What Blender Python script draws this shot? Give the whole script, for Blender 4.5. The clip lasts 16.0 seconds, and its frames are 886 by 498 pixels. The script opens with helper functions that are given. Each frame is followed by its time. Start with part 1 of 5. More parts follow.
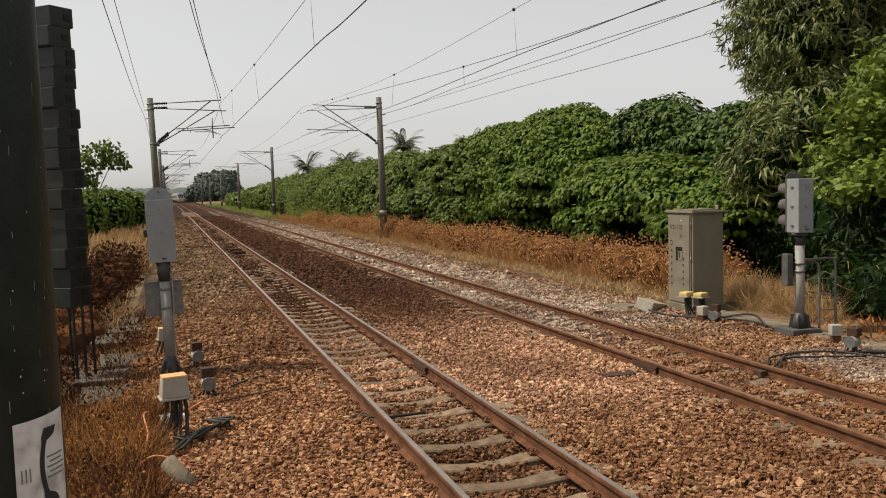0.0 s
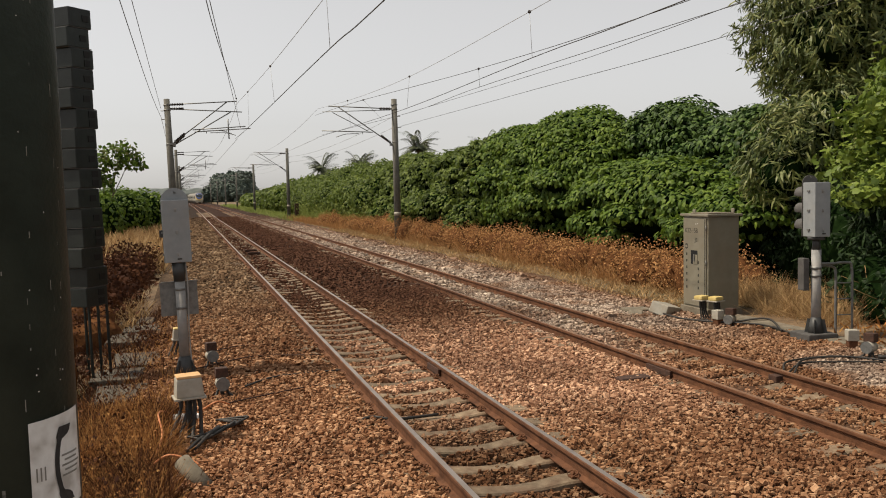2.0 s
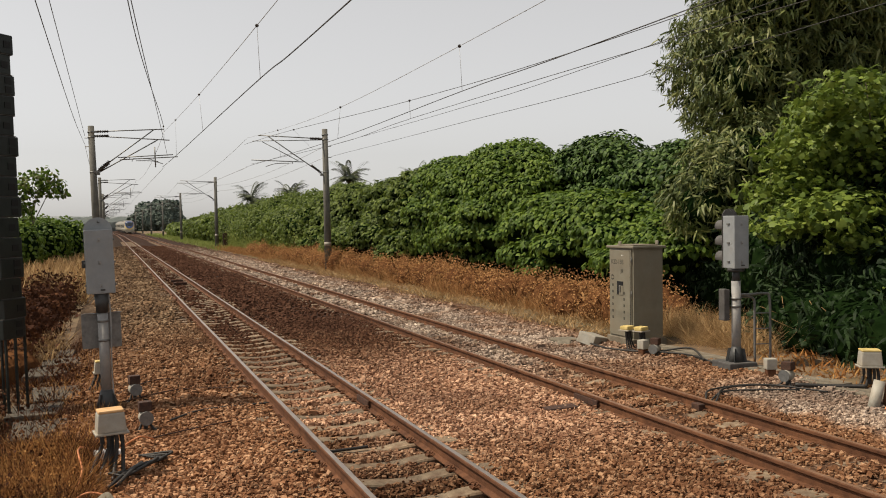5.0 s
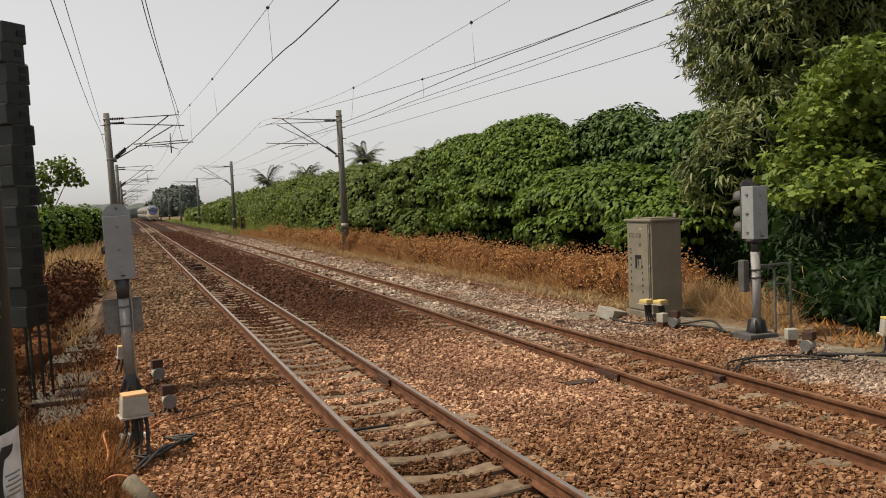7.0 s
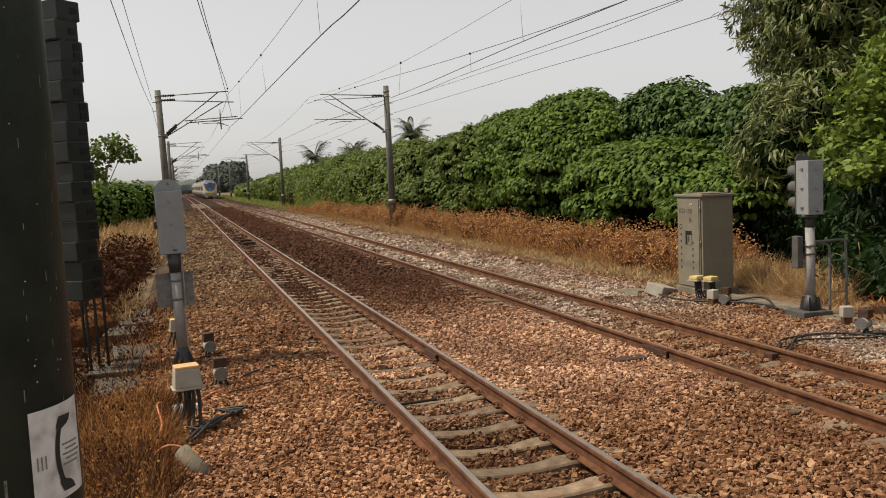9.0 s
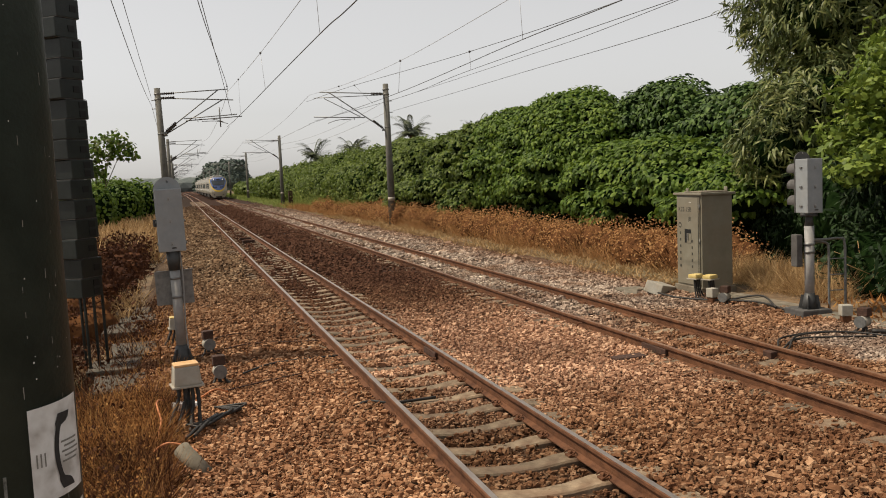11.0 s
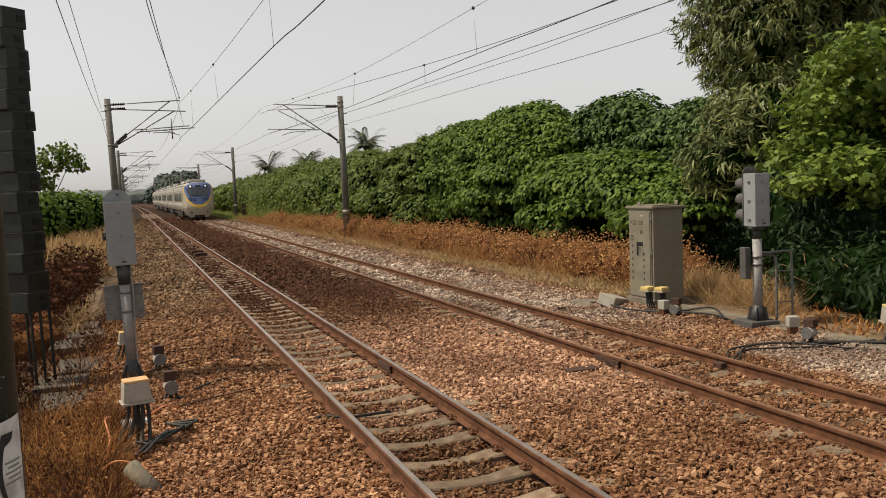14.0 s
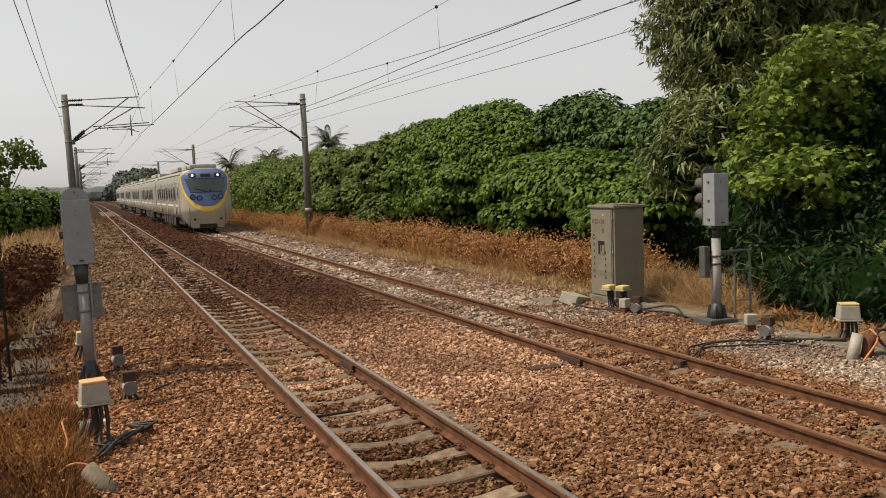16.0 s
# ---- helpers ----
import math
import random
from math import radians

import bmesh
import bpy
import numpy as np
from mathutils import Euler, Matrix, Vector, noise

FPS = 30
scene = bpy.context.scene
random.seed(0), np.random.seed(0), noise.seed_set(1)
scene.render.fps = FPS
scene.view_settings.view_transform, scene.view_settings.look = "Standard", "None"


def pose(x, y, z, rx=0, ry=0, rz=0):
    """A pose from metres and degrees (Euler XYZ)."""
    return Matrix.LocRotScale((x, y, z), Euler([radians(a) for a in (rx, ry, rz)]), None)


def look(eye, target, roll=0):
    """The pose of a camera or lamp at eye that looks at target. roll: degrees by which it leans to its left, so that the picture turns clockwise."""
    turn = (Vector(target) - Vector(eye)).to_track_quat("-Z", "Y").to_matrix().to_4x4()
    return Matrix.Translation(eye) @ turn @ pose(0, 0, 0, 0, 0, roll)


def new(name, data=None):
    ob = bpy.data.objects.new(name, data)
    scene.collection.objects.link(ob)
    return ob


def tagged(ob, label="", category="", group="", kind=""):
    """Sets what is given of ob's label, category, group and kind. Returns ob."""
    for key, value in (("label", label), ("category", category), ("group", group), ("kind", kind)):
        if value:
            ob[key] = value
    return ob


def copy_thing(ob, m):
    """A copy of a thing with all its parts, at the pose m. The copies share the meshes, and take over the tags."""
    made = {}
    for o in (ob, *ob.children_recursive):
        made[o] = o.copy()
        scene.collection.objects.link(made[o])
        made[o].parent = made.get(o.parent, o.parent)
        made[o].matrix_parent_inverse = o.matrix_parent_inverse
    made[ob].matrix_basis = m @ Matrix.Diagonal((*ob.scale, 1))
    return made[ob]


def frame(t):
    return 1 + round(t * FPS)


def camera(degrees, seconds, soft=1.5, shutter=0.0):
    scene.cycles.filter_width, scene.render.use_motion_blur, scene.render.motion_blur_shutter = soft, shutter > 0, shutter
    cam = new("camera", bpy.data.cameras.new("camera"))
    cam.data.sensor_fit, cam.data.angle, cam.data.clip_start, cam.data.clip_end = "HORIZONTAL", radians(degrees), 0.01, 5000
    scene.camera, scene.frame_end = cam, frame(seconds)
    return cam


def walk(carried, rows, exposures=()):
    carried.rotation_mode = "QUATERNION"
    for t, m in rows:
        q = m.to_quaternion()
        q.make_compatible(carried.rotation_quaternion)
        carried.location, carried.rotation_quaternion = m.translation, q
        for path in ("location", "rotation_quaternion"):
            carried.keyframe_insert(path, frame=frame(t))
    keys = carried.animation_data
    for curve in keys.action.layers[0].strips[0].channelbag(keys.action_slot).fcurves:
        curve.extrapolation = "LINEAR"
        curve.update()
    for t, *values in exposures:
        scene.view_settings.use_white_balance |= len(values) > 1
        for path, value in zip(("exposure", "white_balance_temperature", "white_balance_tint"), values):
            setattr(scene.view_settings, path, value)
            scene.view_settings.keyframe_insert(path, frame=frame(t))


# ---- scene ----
cam = camera(52.7, 16.0, soft=1.0)

PATH = [
    (0, (-2.541, -0.326, 2.262), (-1.962, 1.583, 2.128), -1.7),
    (0.5, (-2.537, -0.319, 2.263), (-1.944, 1.586, 2.129), -1.7),
    (1, (-2.544, -0.327, 2.265), (-1.986, 1.59, 2.149), -1.4),
    (1.5, (-2.539, -0.322, 2.261), (-1.979, 1.594, 2.135), -1.3),
    (2, (-2.54, -0.327, 2.263), (-1.991, 1.592, 2.134), -1.4),
    (2.5, (-2.546, -0.335, 2.265), (-2.046, 1.597, 2.131), -1.9),
    (3, (-2.548, -0.327, 2.26), (-2.035, 1.602, 2.132), -1.8),
    (3.5, (-2.556, -0.395, 2.27), (-1.931, 1.502, 2.165), -0.9),
    (4, (-2.549, -0.388, 2.275), (-1.857, 1.487, 2.213), -0.5),
    (4.2, (-2.544, -0.382, 2.278), (-1.836, 1.488, 2.217), -0.7),
    (6.5, (-2.549, -0.369, 2.274), (-1.891, 1.517, 2.183), -2.2),
    (7, (-2.539, -0.37, 2.265), (-1.879, 1.515, 2.154), -2.5),
    (7.5, (-2.536, -0.358, 2.265), (-1.876, 1.527, 2.144), -2.6),
    (8, (-2.533, -0.35, 2.262), (-1.89, 1.538, 2.113), -2.8),
    (8.5, (-2.543, -0.362, 2.264), (-1.931, 1.536, 2.112), -2.6),
    (9, (-2.538, -0.345, 2.255), (-1.981, 1.569, 2.095), -2.6),
    (11.5, (-2.537, -0.349, 2.254), (-1.978, 1.564, 2.087), -2.5),
    (12, (-2.529, -0.322, 2.254), (-1.957, 1.587, 2.082), -2.4),
    (12.5, (-2.529, -0.343, 2.259), (-1.934, 1.559, 2.1), -2.2),
    (13, (-2.527, -0.345, 2.26), (-1.919, 1.555, 2.111), -2.4),
    (13.5, (-2.529, -0.35, 2.264), (-1.899, 1.543, 2.124), -2.5),
    (14, (-2.533, -0.358, 2.268), (-1.878, 1.526, 2.127), -2.4),
    (14.5, (-2.524, -0.359, 2.271), (-1.84, 1.516, 2.142), -2.1),
    (15, (-2.537, -0.365, 2.269), (-1.834, 1.503, 2.139), -2.0),
    (15.5, (-2.534, -0.356, 2.269), (-1.811, 1.504, 2.134), -2.0),
    (16, (-2.531, -0.358, 2.276), (-1.799, 1.497, 2.128), -2.2),
]

walk(cam, [(t, look(e, g, r)) for t, e, g, r in PATH])

# ---------- light ----------
SUN_FROM = Vector((-0.52, 0.17, 0.835)).normalized()
world = bpy.data.worlds.new("sky")
scene.world = world
world.use_nodes = True
nt = world.node_tree
sky = nt.nodes.new("ShaderNodeTexSky")
sky.sky_type = "NISHITA"
sky.sun_disc = False
sky.sun_elevation = math.asin(SUN_FROM.z)
sky.sun_rotation = math.atan2(SUN_FROM.x, SUN_FROM.y)
sky.dust_density = 1.2
sky.air_density = 1.0
hs = nt.nodes.new("ShaderNodeHueSaturation")
hs.inputs["Saturation"].default_value = 0.15
mixs = nt.nodes.new("ShaderNodeMix")
mixs.data_type = "RGBA"
mixs.inputs["Factor"].default_value = 0.25
mixs.inputs[7].default_value = (7.3, 6.8, 6.35, 1)
nt.links.new(sky.outputs["Color"], hs.inputs["Color"])
nt.links.new(hs.outputs["Color"], mixs.inputs[6])
bg = nt.nodes["Background"]
nt.links.new(mixs.outputs[2], bg.inputs["Color"])
bg.inputs["Strength"].default_value = 0.124

sun_data = bpy.data.lights.new("sun", "SUN")
sun_data.energy = 5.0
sun_data.angle = radians(0.8)
sun_data.color = (1.0, 0.87, 0.69)
sun = new("sun", sun_data)
sun.matrix_world = look(SUN_FROM * 50, (0, 0, 0))
scene.view_settings.exposure = 0.0


# ---------- materials ----------
def mat(name, c1, c2=None, scale=8.0, rough=0.7, metal=0.0, bump=0.2, bscale=40.0, island=0.0, obj=0.0,
        spec=0.4, stain=None, sscale=1.5, samount=0.5, translucent=0.0, c3=None):
    """Noise between c1 and c2, stains of a third colour at a larger scale, value change per island or object."""
    m = bpy.data.materials.new(name)
    m.use_nodes = True
    t = m.node_tree
    n, l = t.nodes, t.links
    b = n["Principled BSDF"]
    b.inputs["Roughness"].default_value = rough
    b.inputs["Metallic"].default_value = metal
    b.inputs["Specular IOR Level"].default_value = spec
    co = n.new("ShaderNodeTexCoord")
    nz = n.new("ShaderNodeTexNoise")
    nz.inputs["Scale"].default_value = scale
    nz.inputs["Detail"].default_value = 6
    nz.inputs["Roughness"].default_value = 0.65
    l.new(co.outputs["Object"], nz.inputs["Vector"])
    ramp = n.new("ShaderNodeValToRGB")
    ramp.color_ramp.elements[0].position, ramp.color_ramp.elements[1].position = 0.33, 0.68
    ramp.color_ramp.elements[0].color = (*c1, 1)
    ramp.color_ramp.elements[1].color = (*(c2 or c1), 1)
    if c3:
        e = ramp.color_ramp.elements.new(0.5)
        e.color = (*c3, 1)
    if island:
        ge = n.new("ShaderNodeNewGeometry")
        ma = n.new("ShaderNodeMath")
        ma.operation = "MULTIPLY_ADD"
        l.new(ge.outputs["Random Per Island"], ma.inputs[0])
        ma.inputs[1].default_value = island
        mb = n.new("ShaderNodeMath")
        mb.operation = "MULTIPLY_ADD"
        mb.inputs[1].default_value = 1 - island
        l.new(nz.outputs["Fac"], mb.inputs[0])
        mb.inputs[2].default_value = 0.0
        l.new(mb.outputs[0], ma.inputs[2])
        l.new(ma.outputs[0], ramp.inputs["Fac"])
        ramp.color_ramp.elements[0].position = 0.12
        ramp.color_ramp.elements[-1].position = 0.9
    else:
        l.new(nz.outputs["Fac"], ramp.inputs["Fac"])
    out = ramp.outputs["Color"]
    if stain:
        n2 = n.new("ShaderNodeTexNoise")
        n2.inputs["Scale"].default_value = sscale
        n2.inputs["Detail"].default_value = 5
        l.new(co.outputs["Object"], n2.inputs["Vector"])
        r2 = n.new("ShaderNodeMapRange")
        r2.inputs["From Min"].default_value, r2.inputs["From Max"].default_value = 0.45, 0.68
        r2.inputs["To Max"].default_value = samount
        l.new(n2.outputs["Fac"], r2.inputs["Value"])
        mx = n.new("ShaderNodeMix")
        mx.data_type = "RGBA"
        l.new(r2.outputs["Result"], mx.inputs["Factor"])
        l.new(out, mx.inputs[6])
        mx.inputs[7].default_value = (*stain, 1)
        out = mx.outputs[2]
    if obj:
        oi = n.new("ShaderNodeObjectInfo")
        r3 = n.new("ShaderNodeMapRange")
        r3.inputs["To Min"].default_value, r3.inputs["To Max"].default_value = 1 - obj, 1 + obj
        l.new(oi.outputs["Random"], r3.inputs["Value"])
        hv = n.new("ShaderNodeHueSaturation")
        l.new(r3.outputs["Result"], hv.inputs["Value"])
        l.new(out, hv.inputs["Color"])
        out = hv.outputs["Color"]
    l.new(out, b.inputs["Base Color"])
    if bump:
        nb = n.new("ShaderNodeTexNoise")
        nb.inputs["Scale"].default_value = bscale
        nb.inputs["Detail"].default_value = 4
        l.new(co.outputs["Object"], nb.inputs["Vector"])
        bp = n.new("ShaderNodeBump")
        bp.inputs["Strength"].default_value = bump
        bp.inputs["Distance"].default_value = 0.02
        l.new(nb.outputs["Fac"], bp.inputs["Height"])
        l.new(bp.outputs["Normal"], b.inputs["Normal"])
    if translucent:
        tr = n.new("ShaderNodeBsdfTranslucent")
        l.new(out, tr.inputs["Color"])
        ms = n.new("ShaderNodeMixShader")
        ms.inputs["Fac"].default_value = translucent
        l.new(b.outputs["BSDF"], ms.inputs[1])
        l.new(tr.outputs["BSDF"], ms.inputs[2])
        l.new(ms.outputs["Shader"], n["Material Output"].inputs["Surface"])
    return m


def ballast_material(name, island, value=1.0):
    """Rust-brown crushed stone, paler and greyer beside the second track."""
    m = mat(name, (0.078, 0.032, 0.014), (0.52, 0.317, 0.175), 14, 0.95, 0, 0.5, 30, island=island, spec=0.05, c3=(0.22, 0.103, 0.047),
            stain=(0.07, 0.025, 0.011), sscale=0.5, samount=0.55)
    t = m.node_tree
    n, l = t.nodes, t.links
    b = n["Principled BSDF"]
    old = b.inputs["Base Color"].links[0].from_socket
    co = n.new("ShaderNodeTexCoord")
    sp = n.new("ShaderNodeSeparateXYZ")
    l.new(co.outputs["Object"], sp.inputs[0])
    wob = n.new("ShaderNodeTexNoise")
    wob.inputs["Scale"].default_value = 0.9
    wob.inputs["Detail"].default_value = 4
    l.new(co.outputs["Object"], wob.inputs["Vector"])
    add = n.new("ShaderNodeMath")
    add.operation = "MULTIPLY_ADD"
    l.new(wob.outputs["Fac"], add.inputs[0])
    add.inputs[1].default_value = 2.2
    l.new(sp.outputs["X"], add.inputs[2])

    def ramp(sock, a, c, lo=0.0, hi=1.0):
        r = n.new("ShaderNodeMapRange")
        r.interpolation_type = "SMOOTHSTEP"
        r.inputs["From Min"].default_value, r.inputs["From Max"].default_value = a, c
        r.inputs["To Min"].default_value, r.inputs["To Max"].default_value = lo, hi
        l.new(sock, r.inputs["Value"])
        return r.outputs["Result"]

    def mul(p, q):
        k = n.new("ShaderNodeMath")
        k.operation = "MULTIPLY"
        l.new(p, k.inputs[0])
        l.new(q, k.inputs[1])
        return k.outputs[0]
    grey = mul(mul(ramp(add.outputs[0], 4.2, 4.8), ramp(add.outputs[0], 8.1, 6.9)), ramp(sp.outputs["Y"], 10.5, 15.5))
    side = mul(ramp(add.outputs[0], 6.1, 6.7), ramp(sp.outputs["Y"], 11.0, 9.3, 0.0, 0.9))
    mxm = n.new("ShaderNodeMath")
    mxm.operation = "MAXIMUM"
    l.new(grey, mxm.inputs[0])
    l.new(side, mxm.inputs[1])
    grey = mxm.outputs[0]
    gm = n.new("ShaderNodeMix")
    gm.data_type = "RGBA"
    l.new(mul(grey, ramp(wob.outputs["Fac"], 0.25, 0.6, 0.2, 0.8)), gm.inputs["Factor"])
    l.new(old, gm.inputs[6])
    hv = n.new("ShaderNodeHueSaturation")
    hv.inputs["Hue"].default_value = 0.522
    hv.inputs["Saturation"].default_value = 0.45
    hv.inputs["Value"].default_value = 1.75
    l.new(old, hv.inputs["Color"])
    l.new(hv.outputs["Color"], gm.inputs[7])
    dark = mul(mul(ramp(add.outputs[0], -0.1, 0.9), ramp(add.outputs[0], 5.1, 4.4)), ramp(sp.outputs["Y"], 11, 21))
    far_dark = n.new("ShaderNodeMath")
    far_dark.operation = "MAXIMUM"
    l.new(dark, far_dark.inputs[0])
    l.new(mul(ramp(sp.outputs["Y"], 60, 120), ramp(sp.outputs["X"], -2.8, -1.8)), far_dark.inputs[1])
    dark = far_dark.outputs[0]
    dm = n.new("ShaderNodeMix")
    dm.data_type = "RGBA"
    l.new(mul(dark, ramp(wob.outputs["Fac"], 0.0, 0.3, 0.7, 0.88)), dm.inputs["Factor"])
    l.new(gm.outputs[2], dm.inputs[6])
    dm.inputs[7].default_value = (0.065, 0.029, 0.018, 1)
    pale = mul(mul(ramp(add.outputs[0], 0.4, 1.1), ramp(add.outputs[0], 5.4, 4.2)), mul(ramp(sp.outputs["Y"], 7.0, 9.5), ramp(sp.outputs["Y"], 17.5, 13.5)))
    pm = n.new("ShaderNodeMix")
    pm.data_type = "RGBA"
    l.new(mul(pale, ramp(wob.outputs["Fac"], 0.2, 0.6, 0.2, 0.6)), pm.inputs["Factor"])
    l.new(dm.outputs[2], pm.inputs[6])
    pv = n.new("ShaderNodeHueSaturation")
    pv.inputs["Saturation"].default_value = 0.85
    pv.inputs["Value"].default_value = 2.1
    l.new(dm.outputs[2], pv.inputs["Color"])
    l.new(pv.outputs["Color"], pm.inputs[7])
    # duller, darker colour on the left shoulder further along
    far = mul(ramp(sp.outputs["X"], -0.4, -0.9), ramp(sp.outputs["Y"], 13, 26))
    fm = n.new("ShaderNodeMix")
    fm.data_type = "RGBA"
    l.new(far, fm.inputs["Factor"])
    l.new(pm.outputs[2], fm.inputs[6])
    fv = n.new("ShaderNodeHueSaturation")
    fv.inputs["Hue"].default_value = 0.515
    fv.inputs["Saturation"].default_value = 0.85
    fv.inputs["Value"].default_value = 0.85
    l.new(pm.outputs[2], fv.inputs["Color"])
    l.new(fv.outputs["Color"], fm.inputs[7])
    # lighter on the near left shoulder, darker between the first rails
    def lin(p, k, c):
        q = n.new("ShaderNodeMath")
        q.operation = "MULTIPLY_ADD"
        l.new(p, q.inputs[0])
        q.inputs[1].default_value = k
        q.inputs[2].default_value = c
        return q.outputs[0]
    near_left = mul(ramp(sp.outputs["X"], -0.5, -0.9), ramp(sp.outputs["Y"], 14, 9))
    between_rails = mul(mul(ramp(sp.outputs["X"], -0.7, -0.5), ramp(sp.outputs["X"], 0.7, 0.5)), ramp(sp.outputs["Y"], 10.5, 8.5))
    gain = mul(lin(near_left, 0.25, 1.0), lin(between_rails, -0.35, 1.0))
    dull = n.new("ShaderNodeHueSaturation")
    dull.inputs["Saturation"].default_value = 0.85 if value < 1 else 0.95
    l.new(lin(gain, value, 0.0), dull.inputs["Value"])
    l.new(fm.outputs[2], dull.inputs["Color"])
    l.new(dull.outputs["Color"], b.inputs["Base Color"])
    return m


M = {}
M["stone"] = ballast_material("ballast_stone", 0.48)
# Bed colour cut to 0.42, painting the shade between loose stones.
M["bed"] = ballast_material("ballast_bed_gap_shade", 0.0, 0.42)
M["earth"] = mat("earth", (0.07, 0.045, 0.024), (0.20, 0.13, 0.07), 3, 0.95, 0, 0.6, 20, stain=(0.08, 0.10, 0.03), sscale=0.3)
M["rust"] = mat("rusty_steel", (0.062, 0.026, 0.013), (0.165, 0.073, 0.035), 6, 0.85, 0.0, 0.3, 60, spec=0.2, stain=(0.06, 0.025, 0.014))
M["rust_dark"] = mat("dark_rust", (0.03, 0.018, 0.013), (0.085, 0.04, 0.025), 20, 0.8, 0.2, 0.3, 60)
M["polish"] = mat("polished_rail_top", (0.32, 0.265, 0.22), (0.44, 0.375, 0.32), 3, 0.38, 0.85, 0.05, 80)
M["polish2"] = mat("worn_rail_top", (0.15, 0.075, 0.042), (0.26, 0.15, 0.09), 3, 0.5, 0.3, 0.1, 80)
M["sleeper"] = mat("sleeper_concrete", (0.10, 0.068, 0.041), (0.25, 0.188, 0.122), 7, 0.9, 0, 0.35, 50, obj=0.3, stain=(0.10, 0.048, 0.025), sscale=2.5, samount=0.75)
M["concrete"] = mat("weathered_concrete", (0.10, 0.085, 0.06), (0.21, 0.18, 0.135), 6, 0.9, 0, 0.3, 60, stain=(0.12, 0.09, 0.06))
M["oldconcrete"] = mat("dirty_concrete", (0.045, 0.038, 0.028), (0.125, 0.11, 0.085), 6, 0.95, 0, 0.4, 50, stain=(0.06, 0.035, 0.02), sscale=2.5, samount=0.7)
M["mast"] = mat("mast_concrete", (0.085, 0.082, 0.070), (0.15, 0.146, 0.128), 4, 0.85, 0, 0.15, 50, stain=(0.10, 0.09, 0.07), sscale=0.9)
M["galv"] = mat("galvanised_steel", (0.13, 0.13, 0.125), (0.22, 0.22, 0.21), 15, 0.5, 0.5, 0.05, 60)
M["wire"] = mat("wire", (0.05, 0.05, 0.05), (0.09, 0.085, 0.08), 10, 0.55, 0.5, 0)
M["droop"] = mat("thin_wire", (0.30, 0.30, 0.30), (0.36, 0.36, 0.36), 10, 0.5, 0.4, 0)
M["insul"] = mat("insulator_glaze", (0.022, 0.017, 0.015), (0.04, 0.03, 0.025), 10, 0.3, 0, 0)
M["sigpaint"] = mat("grey_signal_paint", (0.21, 0.225, 0.235), (0.27, 0.285, 0.29), 5, 0.45, 0.1, 0.05, 90, stain=(0.24, 0.235, 0.22), sscale=4, samount=0.4)
M["sigdark"] = mat("dark_signal_paint", (0.025, 0.026, 0.026), (0.05, 0.05, 0.048), 8, 0.5, 0, 0.1, 60)
M["hood"] = mat("signal_hood_grey", (0.05, 0.047, 0.044), (0.09, 0.085, 0.08), 8, 0.7, 0, 0.1, 60)
M["silver"] = mat("aluminium_paint", (0.20, 0.20, 0.195), (0.29, 0.288, 0.28), 7, 0.65, 0.0, 0.08, 60, stain=(0.3, 0.27, 0.23), sscale=5)
M["cabinet"] = mat("olive_grey_enamel", (0.16, 0.145, 0.105), (0.20, 0.185, 0.14), 4, 0.5, 0.05, 0.05, 60, stain=(0.18, 0.145, 0.10), sscale=2.2, samount=0.5)
M["yellow"] = mat("faded_yellow_lid", (0.48, 0.35, 0.10), (0.58, 0.46, 0.20), 9, 0.55, 0, 0.1, 60)
M["orange"] = mat("faded_orange_lid", (0.50, 0.29, 0.12), (0.60, 0.38, 0.19), 9, 0.6, 0, 0.1, 60)
M["boxgrey"] = mat("pale_box_plastic", (0.27, 0.25, 0.205), (0.36, 0.34, 0.29), 8, 0.6, 0, 0.1, 60, stain=(0.3, 0.24, 0.17), sscale=5, samount=0.5)
M["cable"] = mat("black_rubber", (0.012, 0.011, 0.010), (0.03, 0.026, 0.022), 12, 0.6, 0, 0.1, 60)
M["orangecable"] = mat("orange_conduit", (0.42, 0.14, 0.05), (0.55, 0.22, 0.09), 12, 0.6, 0, 0.1, 60)
M["pole"] = mat("dark_green_paint", (0.009, 0.018, 0.0145), (0.017, 0.031, 0.025), 6, 0.55, 0, 0.12, 70, spec=0.35, stain=(0.036, 0.044, 0.036), sscale=3, samount=0.5)
M["crate"] = mat("black_plastic", (0.007, 0.010, 0.009), (0.016, 0.020, 0.018), 5, 0.42, 0, 0.1, 60, obj=0.3, spec=0.3)
M["black"] = mat("black_gap", (0.001, 0.001, 0.001), (0.002, 0.002, 0.002), 5, 0.7, 0, 0)
M["white"] = mat("white_film", (0.62, 0.62, 0.60), (0.78, 0.78, 0.76), 14, 0.5, 0, 0.05, 40, stain=(0.36, 0.34, 0.31), sscale=14, samount=0.9)
M["ink"] = mat("black_ink", (0.012, 0.012, 0.012), (0.03, 0.03, 0.03), 30, 0.6, 0, 0)
M["faint"] = mat("worn_print", (0.24, 0.23, 0.20), (0.16, 0.155, 0.135), 30, 0.6, 0, 0)
M["worn"] = mat("rubbed_paint", (0.03, 0.034, 0.028), (0.20, 0.20, 0.18), 60, 0.7, 0, 0.1, 60)
M["mark"] = mat("faded_black_lettering", (0.022, 0.02, 0.016), (0.05, 0.045, 0.036), 40, 0.7, 0, 0)
M["bark"] = mat("bark", (0.06, 0.045, 0.03), (0.16, 0.13, 0.09), 9, 0.95, 0, 0.6, 30)
